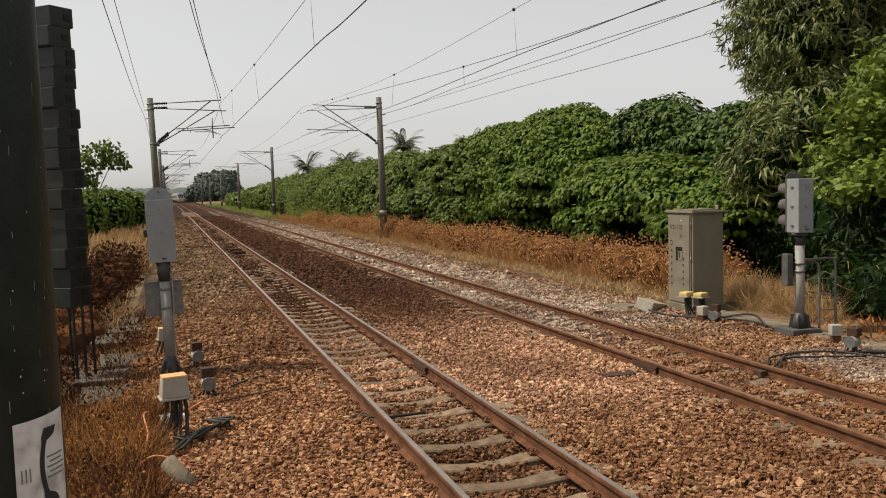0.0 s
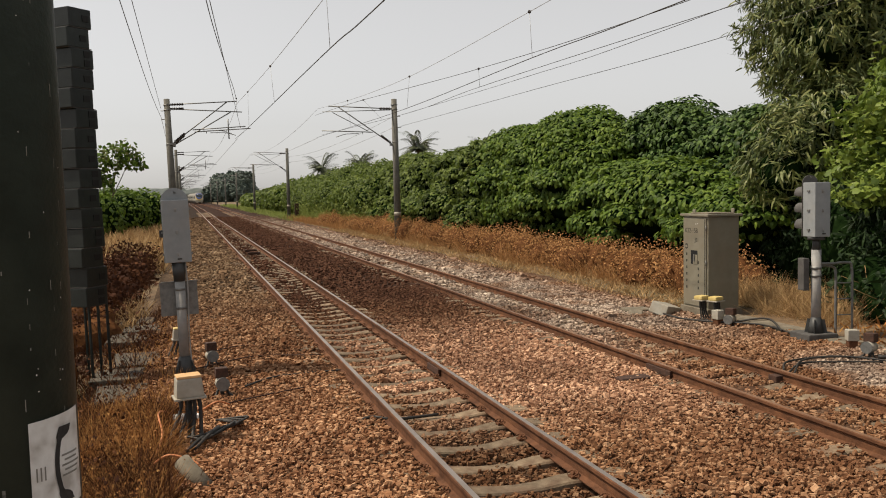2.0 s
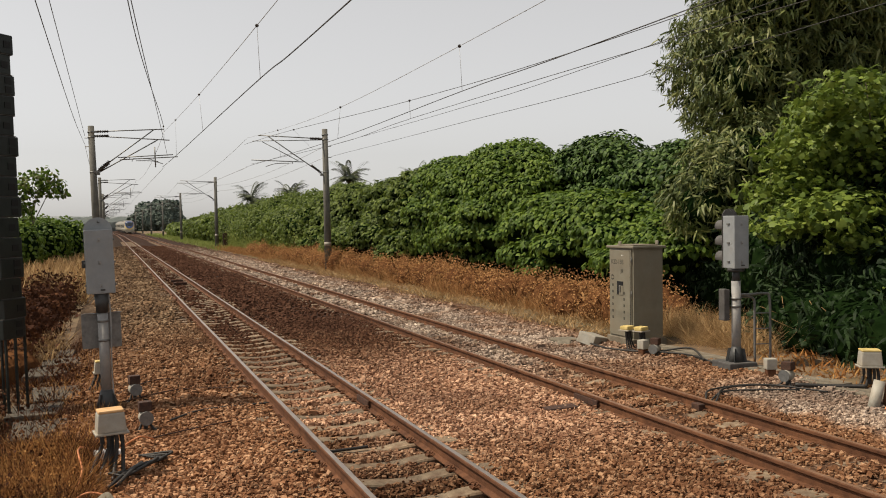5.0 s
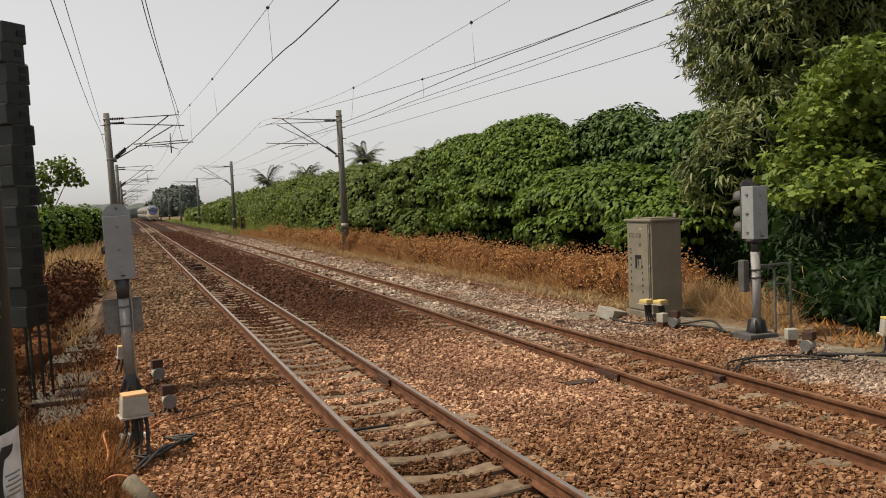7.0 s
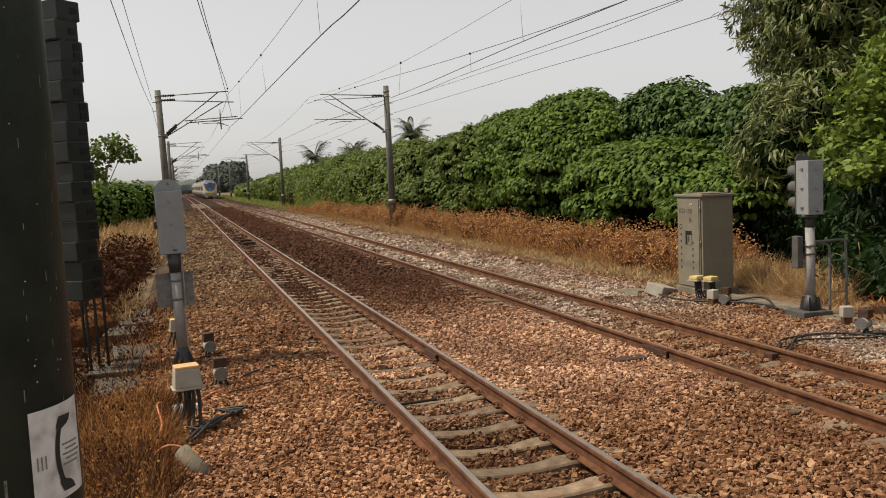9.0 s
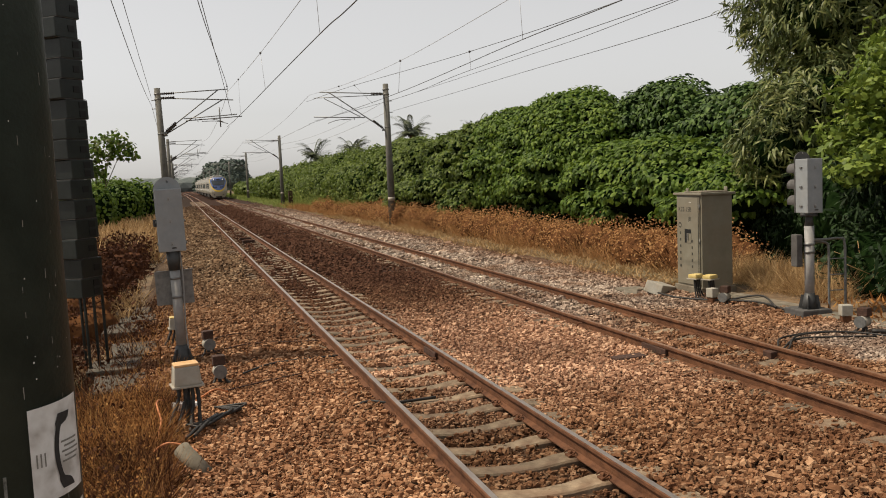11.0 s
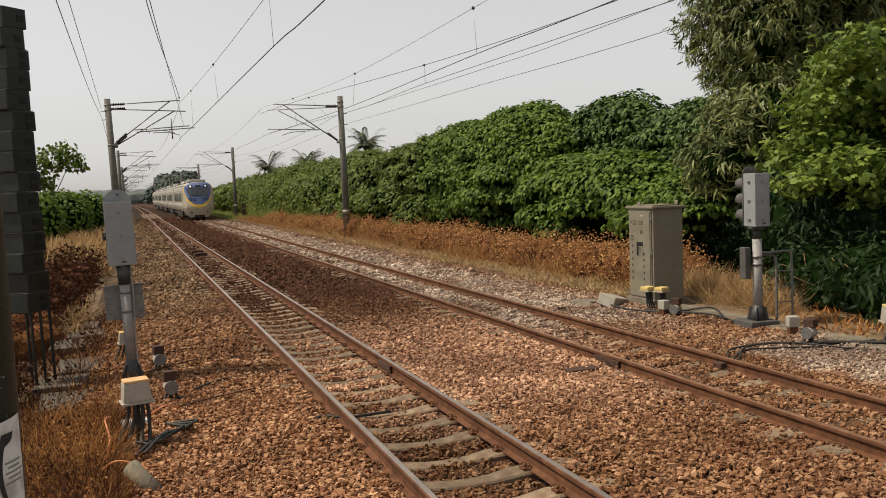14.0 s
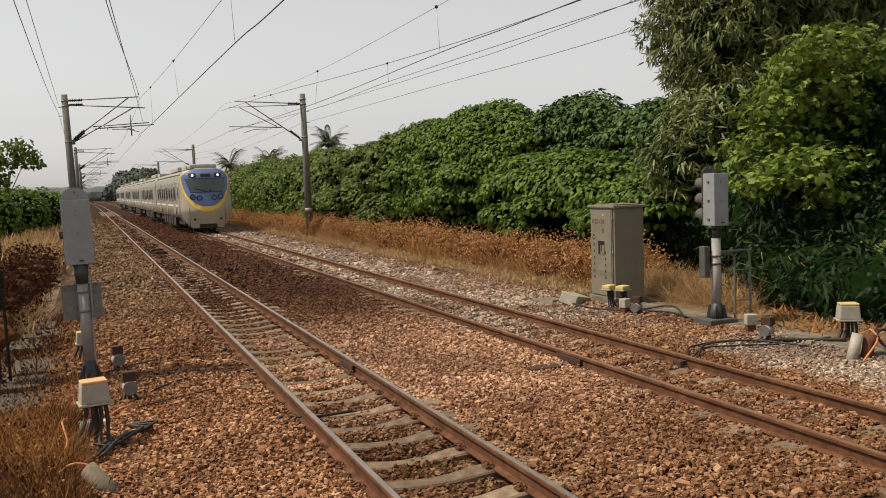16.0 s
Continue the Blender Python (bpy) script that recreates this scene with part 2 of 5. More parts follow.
# Near-black for the solid cores, standing for shade deep among the leaves.
M["core"] = mat("foliage_inner_shade", (0.004, 0.010, 0.003), (0.012, 0.024, 0.007), 5, 1.0, 0, 0.8, 8, spec=0.0)
M["vine"] = mat("vine_leaf", (0.022, 0.044, 0.006), (0.20, 0.27, 0.036), 0.7, 0.55, 0, 0.0, island=0.5, spec=0.22, c3=(0.082, 0.140, 0.016), translucent=0.3)
M["shrub"] = mat("olive_shrub_leaf", (0.026, 0.045, 0.008), (0.20, 0.25, 0.05), 0.5, 0.5, 0, 0.0, island=0.5, spec=0.2, c3=(0.095, 0.135, 0.022), translucent=0.3)
M["palm"] = mat("palm_frond", (0.025, 0.036, 0.016), (0.10, 0.115, 0.05), 0.8, 0.5, 0, 0.0, island=0.5, spec=0.3, translucent=0.1)
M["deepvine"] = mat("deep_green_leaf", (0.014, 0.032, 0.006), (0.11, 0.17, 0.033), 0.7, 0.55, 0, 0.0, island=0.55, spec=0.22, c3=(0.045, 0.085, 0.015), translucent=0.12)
# Brown of the solid heap cores, painted as shade between dead weeds.
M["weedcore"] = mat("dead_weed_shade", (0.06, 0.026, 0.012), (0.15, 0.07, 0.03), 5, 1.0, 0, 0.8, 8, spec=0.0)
# Leaf colour cut down to carry the shade beneath trees and vines.
M["darkleaf"] = mat("shade_tinted_leaf", (0.005, 0.013, 0.004), (0.022, 0.044, 0.011), 0.7, 0.6, 0, 0.0, island=0.6, spec=0.15, translucent=0.1)
M["bamboo"] = mat("bamboo_leaf", (0.030, 0.048, 0.014), (0.24, 0.24, 0.085), 0.6, 0.5, 0, 0.0, island=0.6, spec=0.3, c3=(0.11, 0.138, 0.038), translucent=0.18)
M["bright"] = mat("young_leaf", (0.038, 0.068, 0.012), (0.27, 0.33, 0.06), 0.8, 0.5, 0, 0.0, island=0.5, spec=0.25, c3=(0.125, 0.180, 0.028), translucent=0.3)
M["dry"] = mat("dry_grass", (0.12, 0.045, 0.015), (0.60, 0.36, 0.13), 1.1, 0.85, 0, 0.0, island=0.55, spec=0.1, c3=(0.36, 0.165, 0.055), translucent=0.3)
M["deadgrass"] = mat("orange_dead_grass", (0.17, 0.078, 0.030), (0.56, 0.34, 0.145), 1.1, 0.85, 0, 0.0, island=0.55, spec=0.15, c3=(0.36, 0.185, 0.074), translucent=0.28)
M["straw"] = mat("straw_grass", (0.20, 0.112, 0.046), (0.58, 0.40, 0.20), 1.1, 0.85, 0, 0.0, island=0.6, spec=0.15, translucent=0.15)
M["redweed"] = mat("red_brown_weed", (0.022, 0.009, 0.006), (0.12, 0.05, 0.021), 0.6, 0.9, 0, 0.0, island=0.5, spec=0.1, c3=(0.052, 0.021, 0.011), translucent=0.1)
M["reed"] = mat("green_reed", (0.12, 0.18, 0.035), (0.34, 0.38, 0.11), 0.7, 0.7, 0, 0.0, island=0.6, spec=0.2, translucent=0.2)
# Greyed, paler colours put distance haze into far trees, woods and hills.
M["farleaf"] = mat("haze_tinted_foliage", (0.07, 0.095, 0.08), (0.125, 0.15, 0.125), 0.4, 0.9, 0, 0.0, island=0.6, spec=0.1)
M["farwood"] = mat("haze_tinted_woods", (0.10, 0.115, 0.112), (0.14, 0.155, 0.148), 0.4, 1, 0, 0.3, 1.0, spec=0.0)
M["hill"] = mat("haze_tinted_hill", (0.22, 0.24, 0.245), (0.27, 0.285, 0.285), 0.01, 1, 0, 0)
M["steel"] = mat("brushed_stainless_body", (0.24, 0.22, 0.18), (0.31, 0.285, 0.235), 1.0, 0.42, 0.35, 0.02, 80)
M["cream"] = mat("cream_front_paint", (0.36, 0.32, 0.24), (0.43, 0.385, 0.30), 2, 0.42, 0.1, 0.02, 80)
M["blue"] = mat("violet_blue_paint", (0.10, 0.145, 0.32), (0.13, 0.18, 0.36), 2, 0.35, 0, 0)
M["tyellow"] = mat("train_yellow_paint", (0.70, 0.46, 0.05), (0.76, 0.52, 0.07), 2, 0.4, 0, 0)
M["glass"] = mat("dark_window_glass", (0.02, 0.028, 0.035), (0.03, 0.04, 0.05), 2, 0.06, 0, 0, spec=0.9)
M["under"] = mat("underframe_grime", (0.02, 0.016, 0.014), (0.06, 0.05, 0.04), 5, 0.85, 0.1, 0.2, 20)
M["roofgrey"] = mat("roof_grey", (0.30, 0.29, 0.27), (0.42, 0.41, 0.38), 3, 0.8, 0, 0.1, 30)
lampm = bpy.data.materials.new("headlight_lit")
lampm.use_nodes = True
lampm.node_tree.nodes["Principled BSDF"].inputs["Emission Color"].default_value = (1, 0.97, 0.92, 1)
lampm.node_tree.nodes["Principled BSDF"].inputs["Emission Strength"].default_value = 1.3
M["lamp"] = lampm


# ---------- mesh helpers ----------
def link(name, bm, material, parent=None, label=""):
    me = bpy.data.meshes.new(name)
    bm.normal_update()
    bm.to_mesh(me)
    bm.free()
    for k in (material if isinstance(material, (list, tuple)) else [material]):
        me.materials.append(M[k] if isinstance(k, str) else k)
    ob = new(name, me)
    if parent:
        ob.parent = parent
    if label:
        tagged(ob, label=label)
    return ob


def part(name, bm, material, parent, label=""):
    return link(name, bm, material, parent, label)


def empty(name, m, label, category, group="", kind=""):
    ob = new(name)
    ob.empty_display_size = 0.2
    ob.matrix_basis = m
    return tagged(ob, label, category, group, kind)


def box(c, s, bevel=0.0, m=None, bm=None, taper=1.0):
    bm = bm or bmesh.new()
    r = bmesh.ops.create_cube(bm, size=1.0)
    for v in r["verts"]:
        k = taper if v.co.z > 0 else 1.0
        v.co = Vector((v.co.x * s[0] * k, v.co.y * s[1] * k, v.co.z * s[2]))
    if bevel:
        es = list({e for v in r["verts"] for e in v.link_edges})
        out = bmesh.ops.bevel(bm, geom=es, offset=bevel, segments=2, affect="EDGES", profile=0.6)
        vs = list({v for f in out["faces"] for v in f.verts} | {v for v in r["verts"] if v.is_valid})
    else:
        vs = r["verts"]
    tm = Matrix.Translation(c) @ (m or Matrix())
    for v in vs:
        v.co = tm @ v.co
    return bm


def cyl(p0, p1, r0, r1=None, seg=14, bm=None, caps=True):
    bm = bm or bmesh.new()
    p0, p1 = Vector(p0), Vector(p1)
    r1 = r0 if r1 is None else r1
    d = p1 - p0
    q = d.to_track_quat("Z", "Y").to_matrix().to_4x4()
    r = bmesh.ops.create_cone(bm, cap_ends=caps, segments=seg, radius1=r0, radius2=max(r1, 1e-4), depth=d.length)
    tm = Matrix.Translation((p0 + p1) / 2) @ q
    for v in r["verts"]:
        v.co = tm @ v.co
        for f in v.link_faces:
            f.smooth = len(f.verts) == 4
    return bm


def tube(pts, r, seg=6, bm=None):
    """A round bar along a line of points."""
    bm = bm or bmesh.new()
    pts = [Vector(p) for p in pts]
    rings = []
    up = Vector((0.13, 0.21, 0.97))
    for i, p in enumerate(pts):
        d = (pts[min(i + 1, len(pts) - 1)] - pts[max(i - 1, 0)]).normalized()
        a = d.cross(up)
        if a.length < 0.1:
            a = d.cross(Vector((1, 0, 0)))
        a.normalize()
        b = d.cross(a).normalized()
        rings.append([bm.verts.new(p + r * (math.cos(k * math.tau / seg) * a + math.sin(k * math.tau / seg) * b)) for k in range(seg)])
    for u, w in zip(rings, rings[1:]):
        for k in range(seg):
            f = bm.faces.new((u[k], u[(k + 1) % seg], w[(k + 1) % seg], w[k]))
            f.smooth = True
    bm.faces.new(rings[0][::-1])
    bm.faces.new(rings[-1])
    return bm


def arc(points, n=10):
    """A smooth line through the points (Catmull-Rom)."""
    p = [Vector(q) for q in points]
    p = [2 * p[0] - p[1]] + p + [2 * p[-1] - p[-2]]
    out = []
    for i in range(1, len(p) - 2):
        for k in range(n):
            t = k / n
            out.append(0.5 * ((2 * p[i]) + (p[i + 1] - p[i - 1]) * t + (2 * p[i - 1] - 5 * p[i] + 4 * p[i + 1] - p[i + 2]) * t * t
                              + (3 * p[i] - p[i - 1] - 3 * p[i + 1] + p[i + 2]) * t ** 3))
    return out + [p[-2]]


def raw(name, verts, faces, material, parent=None, smooth=False):
    me = bpy.data.meshes.new(name)
    nv, nf, k = len(verts), len(faces), faces.shape[1]
    me.vertices.add(nv)
    me.vertices.foreach_set("co", np.asarray(verts, dtype=np.float32).ravel())
    me.loops.add(nf * k)
    me.loops.foreach_set("vertex_index", np.asarray(faces, dtype=np.int32).ravel())
    me.polygons.add(nf)
    me.polygons.foreach_set("loop_start", np.arange(0, nf * k, k, dtype=np.int32))
    me.polygons.foreach_set("use_smooth", np.full(nf, smooth))
    me.update(calc_edges=True)
    me.materials.append(M[material])
    ob = new(name, me)
    if parent:
        ob.parent = parent
    return ob


rng = np.random.default_rng(7)


def unit(v):
    return v / np.maximum(np.linalg.norm(v, axis=1, keepdims=True), 1e-6)


HEART = (np.array([(0, 0, 0), (-0.46, 0.12, -0.10), (-0.40, 0.55, -0.08), (0, 1, -0.16), (0.40, 0.55, -0.08), (0.46, 0.12, -0.10), (0, 0.45, 0.03)], float),
         np.array([(0, 6, 1), (1, 6, 2), (2, 6, 3), (3, 6, 4), (4, 6, 5), (5, 6, 0)]))
BLADE = (np.array([(-0.07, 0, 0), (0.07, 0, 0), (-0.09, 0.5, -0.05), (0.09, 0.5, -0.05), (0, 1, -0.22)], float),
         np.array([(0, 1, 3), (0, 3, 2), (2, 3, 4)]))
LOBED = (np.array([(0, 0, 0), (-0.52, 0.30, -0.07), (-0.24, 0.42, 0), (-0.42, 0.74, -0.10), (0, 1, -0.14), (0.42, 0.74, -0.10), (0.24, 0.42, 0), (0.52, 0.30, -0.07)], float),
         np.array([(0, 2, 1), (0, 6, 2), (0, 7, 6), (2, 4, 3), (2, 6, 4), (6, 5, 4)]))


def place(shape, p, nrm, grow, size):
    """Copies of a leaf at points p, facing nrm, growing along grow."""
    v, f = shape
    nrm = unit(nrm)
    grow = unit(grow - (grow * nrm).sum(1, keepdims=True) * nrm)
    side = np.cross(grow, nrm)
    s = size[:, None, None]
    out = p[:, None, :] + s * (v[None, :, 0, None] * side[:, None, :] + v[None, :, 1, None] * grow[:, None, :] + v[None, :, 2, None] * nrm[:, None, :])
    faces = f[None] + (np.arange(len(p)) * len(v))[:, None, None]
    return out.reshape(-1, 3), faces.reshape(-1, 3)


def shell(lumps, density, thick=0.18, keep=None):
    """Points and normals on the outside of a heap of ellipsoids (cx, cy, cz, rx, ry, rz)."""
    L = np.array(lumps, float)
    ps, ns = [], []
    for i, e in enumerate(L):
        area = 4 * math.pi * ((e[3] * e[4]) ** 1.6 / 3 + (e[3] * e[5]) ** 1.6 / 3 + (e[4] * e[5]) ** 1.6 / 3) ** (1 / 1.6)
        n = int(area * density)
        d = unit(rng.normal(size=(n, 3)))
        lum = 1 + 0.10 * np.sin(d[:, 0] * 7 + i) * np.cos(d[:, 2] * 6 + 2 * i) + rng.uniform(-thick, thick * 0.5, n) / e[3:].min()
        p = e[:3] + d * e[3:] * lum[:, None]
        nr = unit(d / e[3:])
        ok = p[:, 2] > 0.0
        near = [j for j in range(len(L)) if j != i and np.linalg.norm(L[j, :3] - e[:3]) < L[j, 3:].max() + e[3:].max()]
        for j in near:
            ok &= (((p - L[j, :3]) / L[j, 3:]) ** 2).sum(1) > 0.80
        if keep is not None:
            ok &= keep(p, nr)
        ps.append(p[ok])
        ns.append(nr[ok])
    return np.concatenate(ps), np.concatenate(ns)


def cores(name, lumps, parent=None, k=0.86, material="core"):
    # Solid lumps under the leaves; the dark materials paint inner shade.
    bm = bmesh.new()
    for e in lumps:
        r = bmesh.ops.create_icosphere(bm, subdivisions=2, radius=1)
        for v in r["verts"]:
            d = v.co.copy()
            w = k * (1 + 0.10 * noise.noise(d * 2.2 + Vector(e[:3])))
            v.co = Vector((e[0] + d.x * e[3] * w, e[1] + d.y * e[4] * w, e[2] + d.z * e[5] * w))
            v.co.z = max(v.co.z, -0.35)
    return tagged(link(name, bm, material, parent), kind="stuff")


def leaves(name, lumps, shape, material, density, size, droop=0.9, jitter=0.55, parent=None, keep=None, thick=0.18):
    p, nr = shell(lumps, density, thick, keep)
    n = len(p)
    nn = nr + rng.normal(size=(n, 3)) * jitter + np.array([0, 0, 0.35])
    g = np.array([0, 0, -droop]) + rng.normal(size=(n, 3)) * 0.55 + nr * 0.35
    v, f = place(shape, p, nn, g, size * rng.uniform(0.6, 1.25, n))
    return raw(name, v, f, material, parent)


def grass(name, material, p, height, width=1.0, lean=0.35, kind="stuff", label="", category="grass"):
    n = len(p)
    up = np.array([0, 0, 1.0]) + np.concatenate([rng.normal(size=(n, 2)) * lean, np.zeros((n, 1))], 1)
    nn = np.concatenate([rng.normal(size=(n, 2)), np.full((n, 1), 0.2)], 1)
    v, f = place((BLADE[0] * np.array([width, 1, 1]), BLADE[1]), p, nn, up, height)
    return tagged(raw(name, v, f, material), label, category, kind=kind)


def bend(y):
    """Sideways drift of the line far off."""
    return -2.3 * (max(0.0, y - 150) / 220) ** 2


def ground_z(x, y):
    z = -0.215
    if x < -2.9:
        z -= 0.16 * min(1.0, (-2.9 - x) / 1.2)
    if x > 6.2:
        z += 0.10 * min(1.0, (x - 6.2) / 1.5)
    return z


# ---------- ground ----------
xs = [-2500, -900, -300, -100, -40, -20, -12, -8, -6, -5] + [-4.2 + 0.4 * i for i in range(31)] + [9, 10, 12, 16, 24, 40, 100, 300, 900, 2500]
ys = [-2000, -500, -100, -30, -10, -4, 0, 3] + [5 + 0.8 * i for i in range(60)] + [55, 60, 70, 85, 100, 130, 170, 230, 320, 500, 900, 1600, 3500]
bm = bmesh.new()
grid = [[bm.verts.new((x, y, ground_z(x, y) + (0.025 * noise.noise(Vector((x * 0.9, y * 0.9, 3))) if abs(x) < 20 and 0 < y < 60 else 0))) for x in xs] for y in ys]
for j in range(len(ys) - 1):
    for i in range(len(xs) - 1):
        f = bm.faces.new((grid[j][i], grid[j][i + 1], grid[j + 1][i + 1], grid[j + 1][i]))
        f.material_index = 0 if (-3.3 <= (xs[i] + xs[i + 1]) / 2 <= 7.0) else 1
        f.smooth = True
tagged(link("ground", bm, ["bed", "earth"]), "rust-brown railway ballast bed darkened as gap shade, and bare earth", "ground", kind="structure")


# ---------- tracks ----------
T2, Z2 = 3.90, -0.05
TRACKS = [(0.0, 0.0, "polish"), (T2, Z2, "polish2")]
SECTION = [(-0.0635, -0.153), (-0.0635, -0.143), (-0.012, -0.125), (-0.0085, -0.05), (-0.0325, -0.034), (-0.0325, -0.008), (-0.024, 0.0),
           (0.024, 0.0), (0.0325, -0.008), (0.0325, -0.034), (0.0085, -0.05), (0.012, -0.125), (0.0635, -0.143), (0.0635, -0.153)]


def rail(x, z, top, label):
    bm = bmesh.new()
    rows = []
    for y in [-25 + 5 * i for i in range(90)]:
        rows.append([bm.verts.new((x + bend(y) + px, y, z + pz)) for px, pz in SECTION])
    for a, b in zip(rows, rows[1:]):
        for k in range(len(SECTION)):
            k2 = (k + 1) % len(SECTION)
            f = bm.faces.new((a[k], b[k], b[k2], a[k2]))
            f.material_index = 1 if k == 6 else 0
    return tagged(link("rail", bm, ["rust", top]), label, "rail", "rails of the two tracks", "structure")


RAILS = []
for cx, cz, top in TRACKS:
    for s in (-1, 1):
        RAILS.append((cx + s * 0.566, cz, rail(cx + s * 0.566, cz, top, "rusty steel rail with a polished top on concrete sleepers"
                                              if top == "polish" else "brown rusty steel rail with a dull worn top")))


def sleeper_mesh():
    """Concrete sleeper, tapered sides, dished in the middle."""
    bm = bmesh.new()
    prof = [(-1.0, 0.0, 0.12), (-0.75, 0.012, 0.125), (-0.40, 0.0, 0.12), (-0.18, -0.028, 0.105), (0.0, -0.034, 0.10), (0.18, -0.028, 0.105),
            (0.40, 0.0, 0.12), (0.75, 0.012, 0.125), (1.0, 0.0, 0.12)]
    rows = []
    for x, z, w in prof:
        rows.append([bm.verts.new((x, dy, dz)) for dy, dz in ((-w - 0.02, -0.16), (-w, z - 0.015), (-w + 0.015, z), (w - 0.015, z), (w, z - 0.015), (w + 0.02, -0.16))])
    for a, b in zip(rows, rows[1:]):
        for k in range(5):
            bm.faces.new((a[k], b[k], b[k + 1], a[k + 1]))
    bm.faces.new(rows[0])
    bm.faces.new(rows[-1][::-1])
    bm.normal_update()
    me = bpy.data.meshes.new("sleeper")
    bm.to_mesh(me)
    bm.free()
    me.materials.append(M["sleeper"])
    return me


SLEEPER = sleeper_mesh()
SLEEPER_Y = [3.4 + 0.61 * i for i in range(230)]
for cx, cz, top in TRACKS:
    bedob = empty("sleeper_bed", pose(cx, 0, cz), "row of concrete sleepers sunk in the ballast under the rails", "sleepers", kind="structure")
    for i, y in enumerate(SLEEPER_Y):
        ob = new("sleeper", SLEEPER)
        ob.parent = bedob
        ob.matrix_basis = pose(random.uniform(-0.02, 0.02), y + random.uniform(-0.02, 0.02), -0.158 + (0.022 if cx else 0) + random.uniform(-0.008, 0.004), 0, 0, random.uniform(-0.8, 0.8))


def clip_mesh():
    bm = box((0, 0, 0.010), (0.06, 0.09, 0.02), 0.005)
    tube(arc([(-0.03, -0.05, 0.02), (0.02, -0.05, 0.045), (0.04, 0.0, 0.05), (0.01, 0.05, 0.045), (-0.035, 0.04, 0.03)], 3), 0.007, 5, bm)
    cyl((0.01, 0, 0.02), (0.01, 0, 0.055), 0.011, 0.010, 6, bm)
    me = bpy.data.meshes.new("rail_clip")
    bm.to_mesh(me)
    bm.free()
    me.materials.append(M["rust"])
    return me


CLIP = clip_mesh()
for rx, rz, rob in RAILS:
    for y in SLEEPER_Y[2:38]:
        for s in (-1, 1):
            ob = new("rail_clip", CLIP)
            ob.parent = rob
            ob.matrix_basis = pose(rx + s * 0.085, y, rz - 0.155, 0, 0, 0 if s < 0 else 180)
# fishplates, bond box and insulated joint on the second track
part("fishplate", box((T2 - 0.566 - 0.035, 10.0, Z2 - 0.085), (0.035, 0.62, 0.085), 0.008), "rust_dark", RAILS[2][2])
part("fishplate", box((T2 - 0.566 + 0.035, 10.0, Z2 - 0.085), (0.035, 0.62, 0.085), 0.008), "rust_dark", RAILS[2][2])
part("rail_stop", box((T2 + 0.566 - 0.09, 9.05, Z2 - 0.10), (0.10, 0.16, 0.10), 0.01), "rust_dark", RAILS[3][2])
part("rail_bond", tube(arc([(T2 - 0.64, 12.3, -0.2), (T2 - 0.66, 12.2, -0.12), (T2 - 0.63, 12.1, -0.09)], 4), 0.012), "rust", RAILS[2][2])
part("fishplate", box((0.566 - 0.035, 11.0, -0.085), (0.035, 0.55, 0.085), 0.008), "rust_dark", RAILS[1][2])

# small magnet plates between the rails of the first track
for y in (37.4, 39.3):
    ob = empty("track_magnet", pose(0.1, y, -0.16), "small dark box fixed on a sleeper between the rails", "track equipment", "track magnets")
    part("box", box((0, 0, 0.05), (0.5, 0.26, 0.10), 0.02), "rust_dark", ob)
    part("lid", box((0, 0, 0.11), (0.34, 0.18, 0.02), 0.006), "rust", ob)


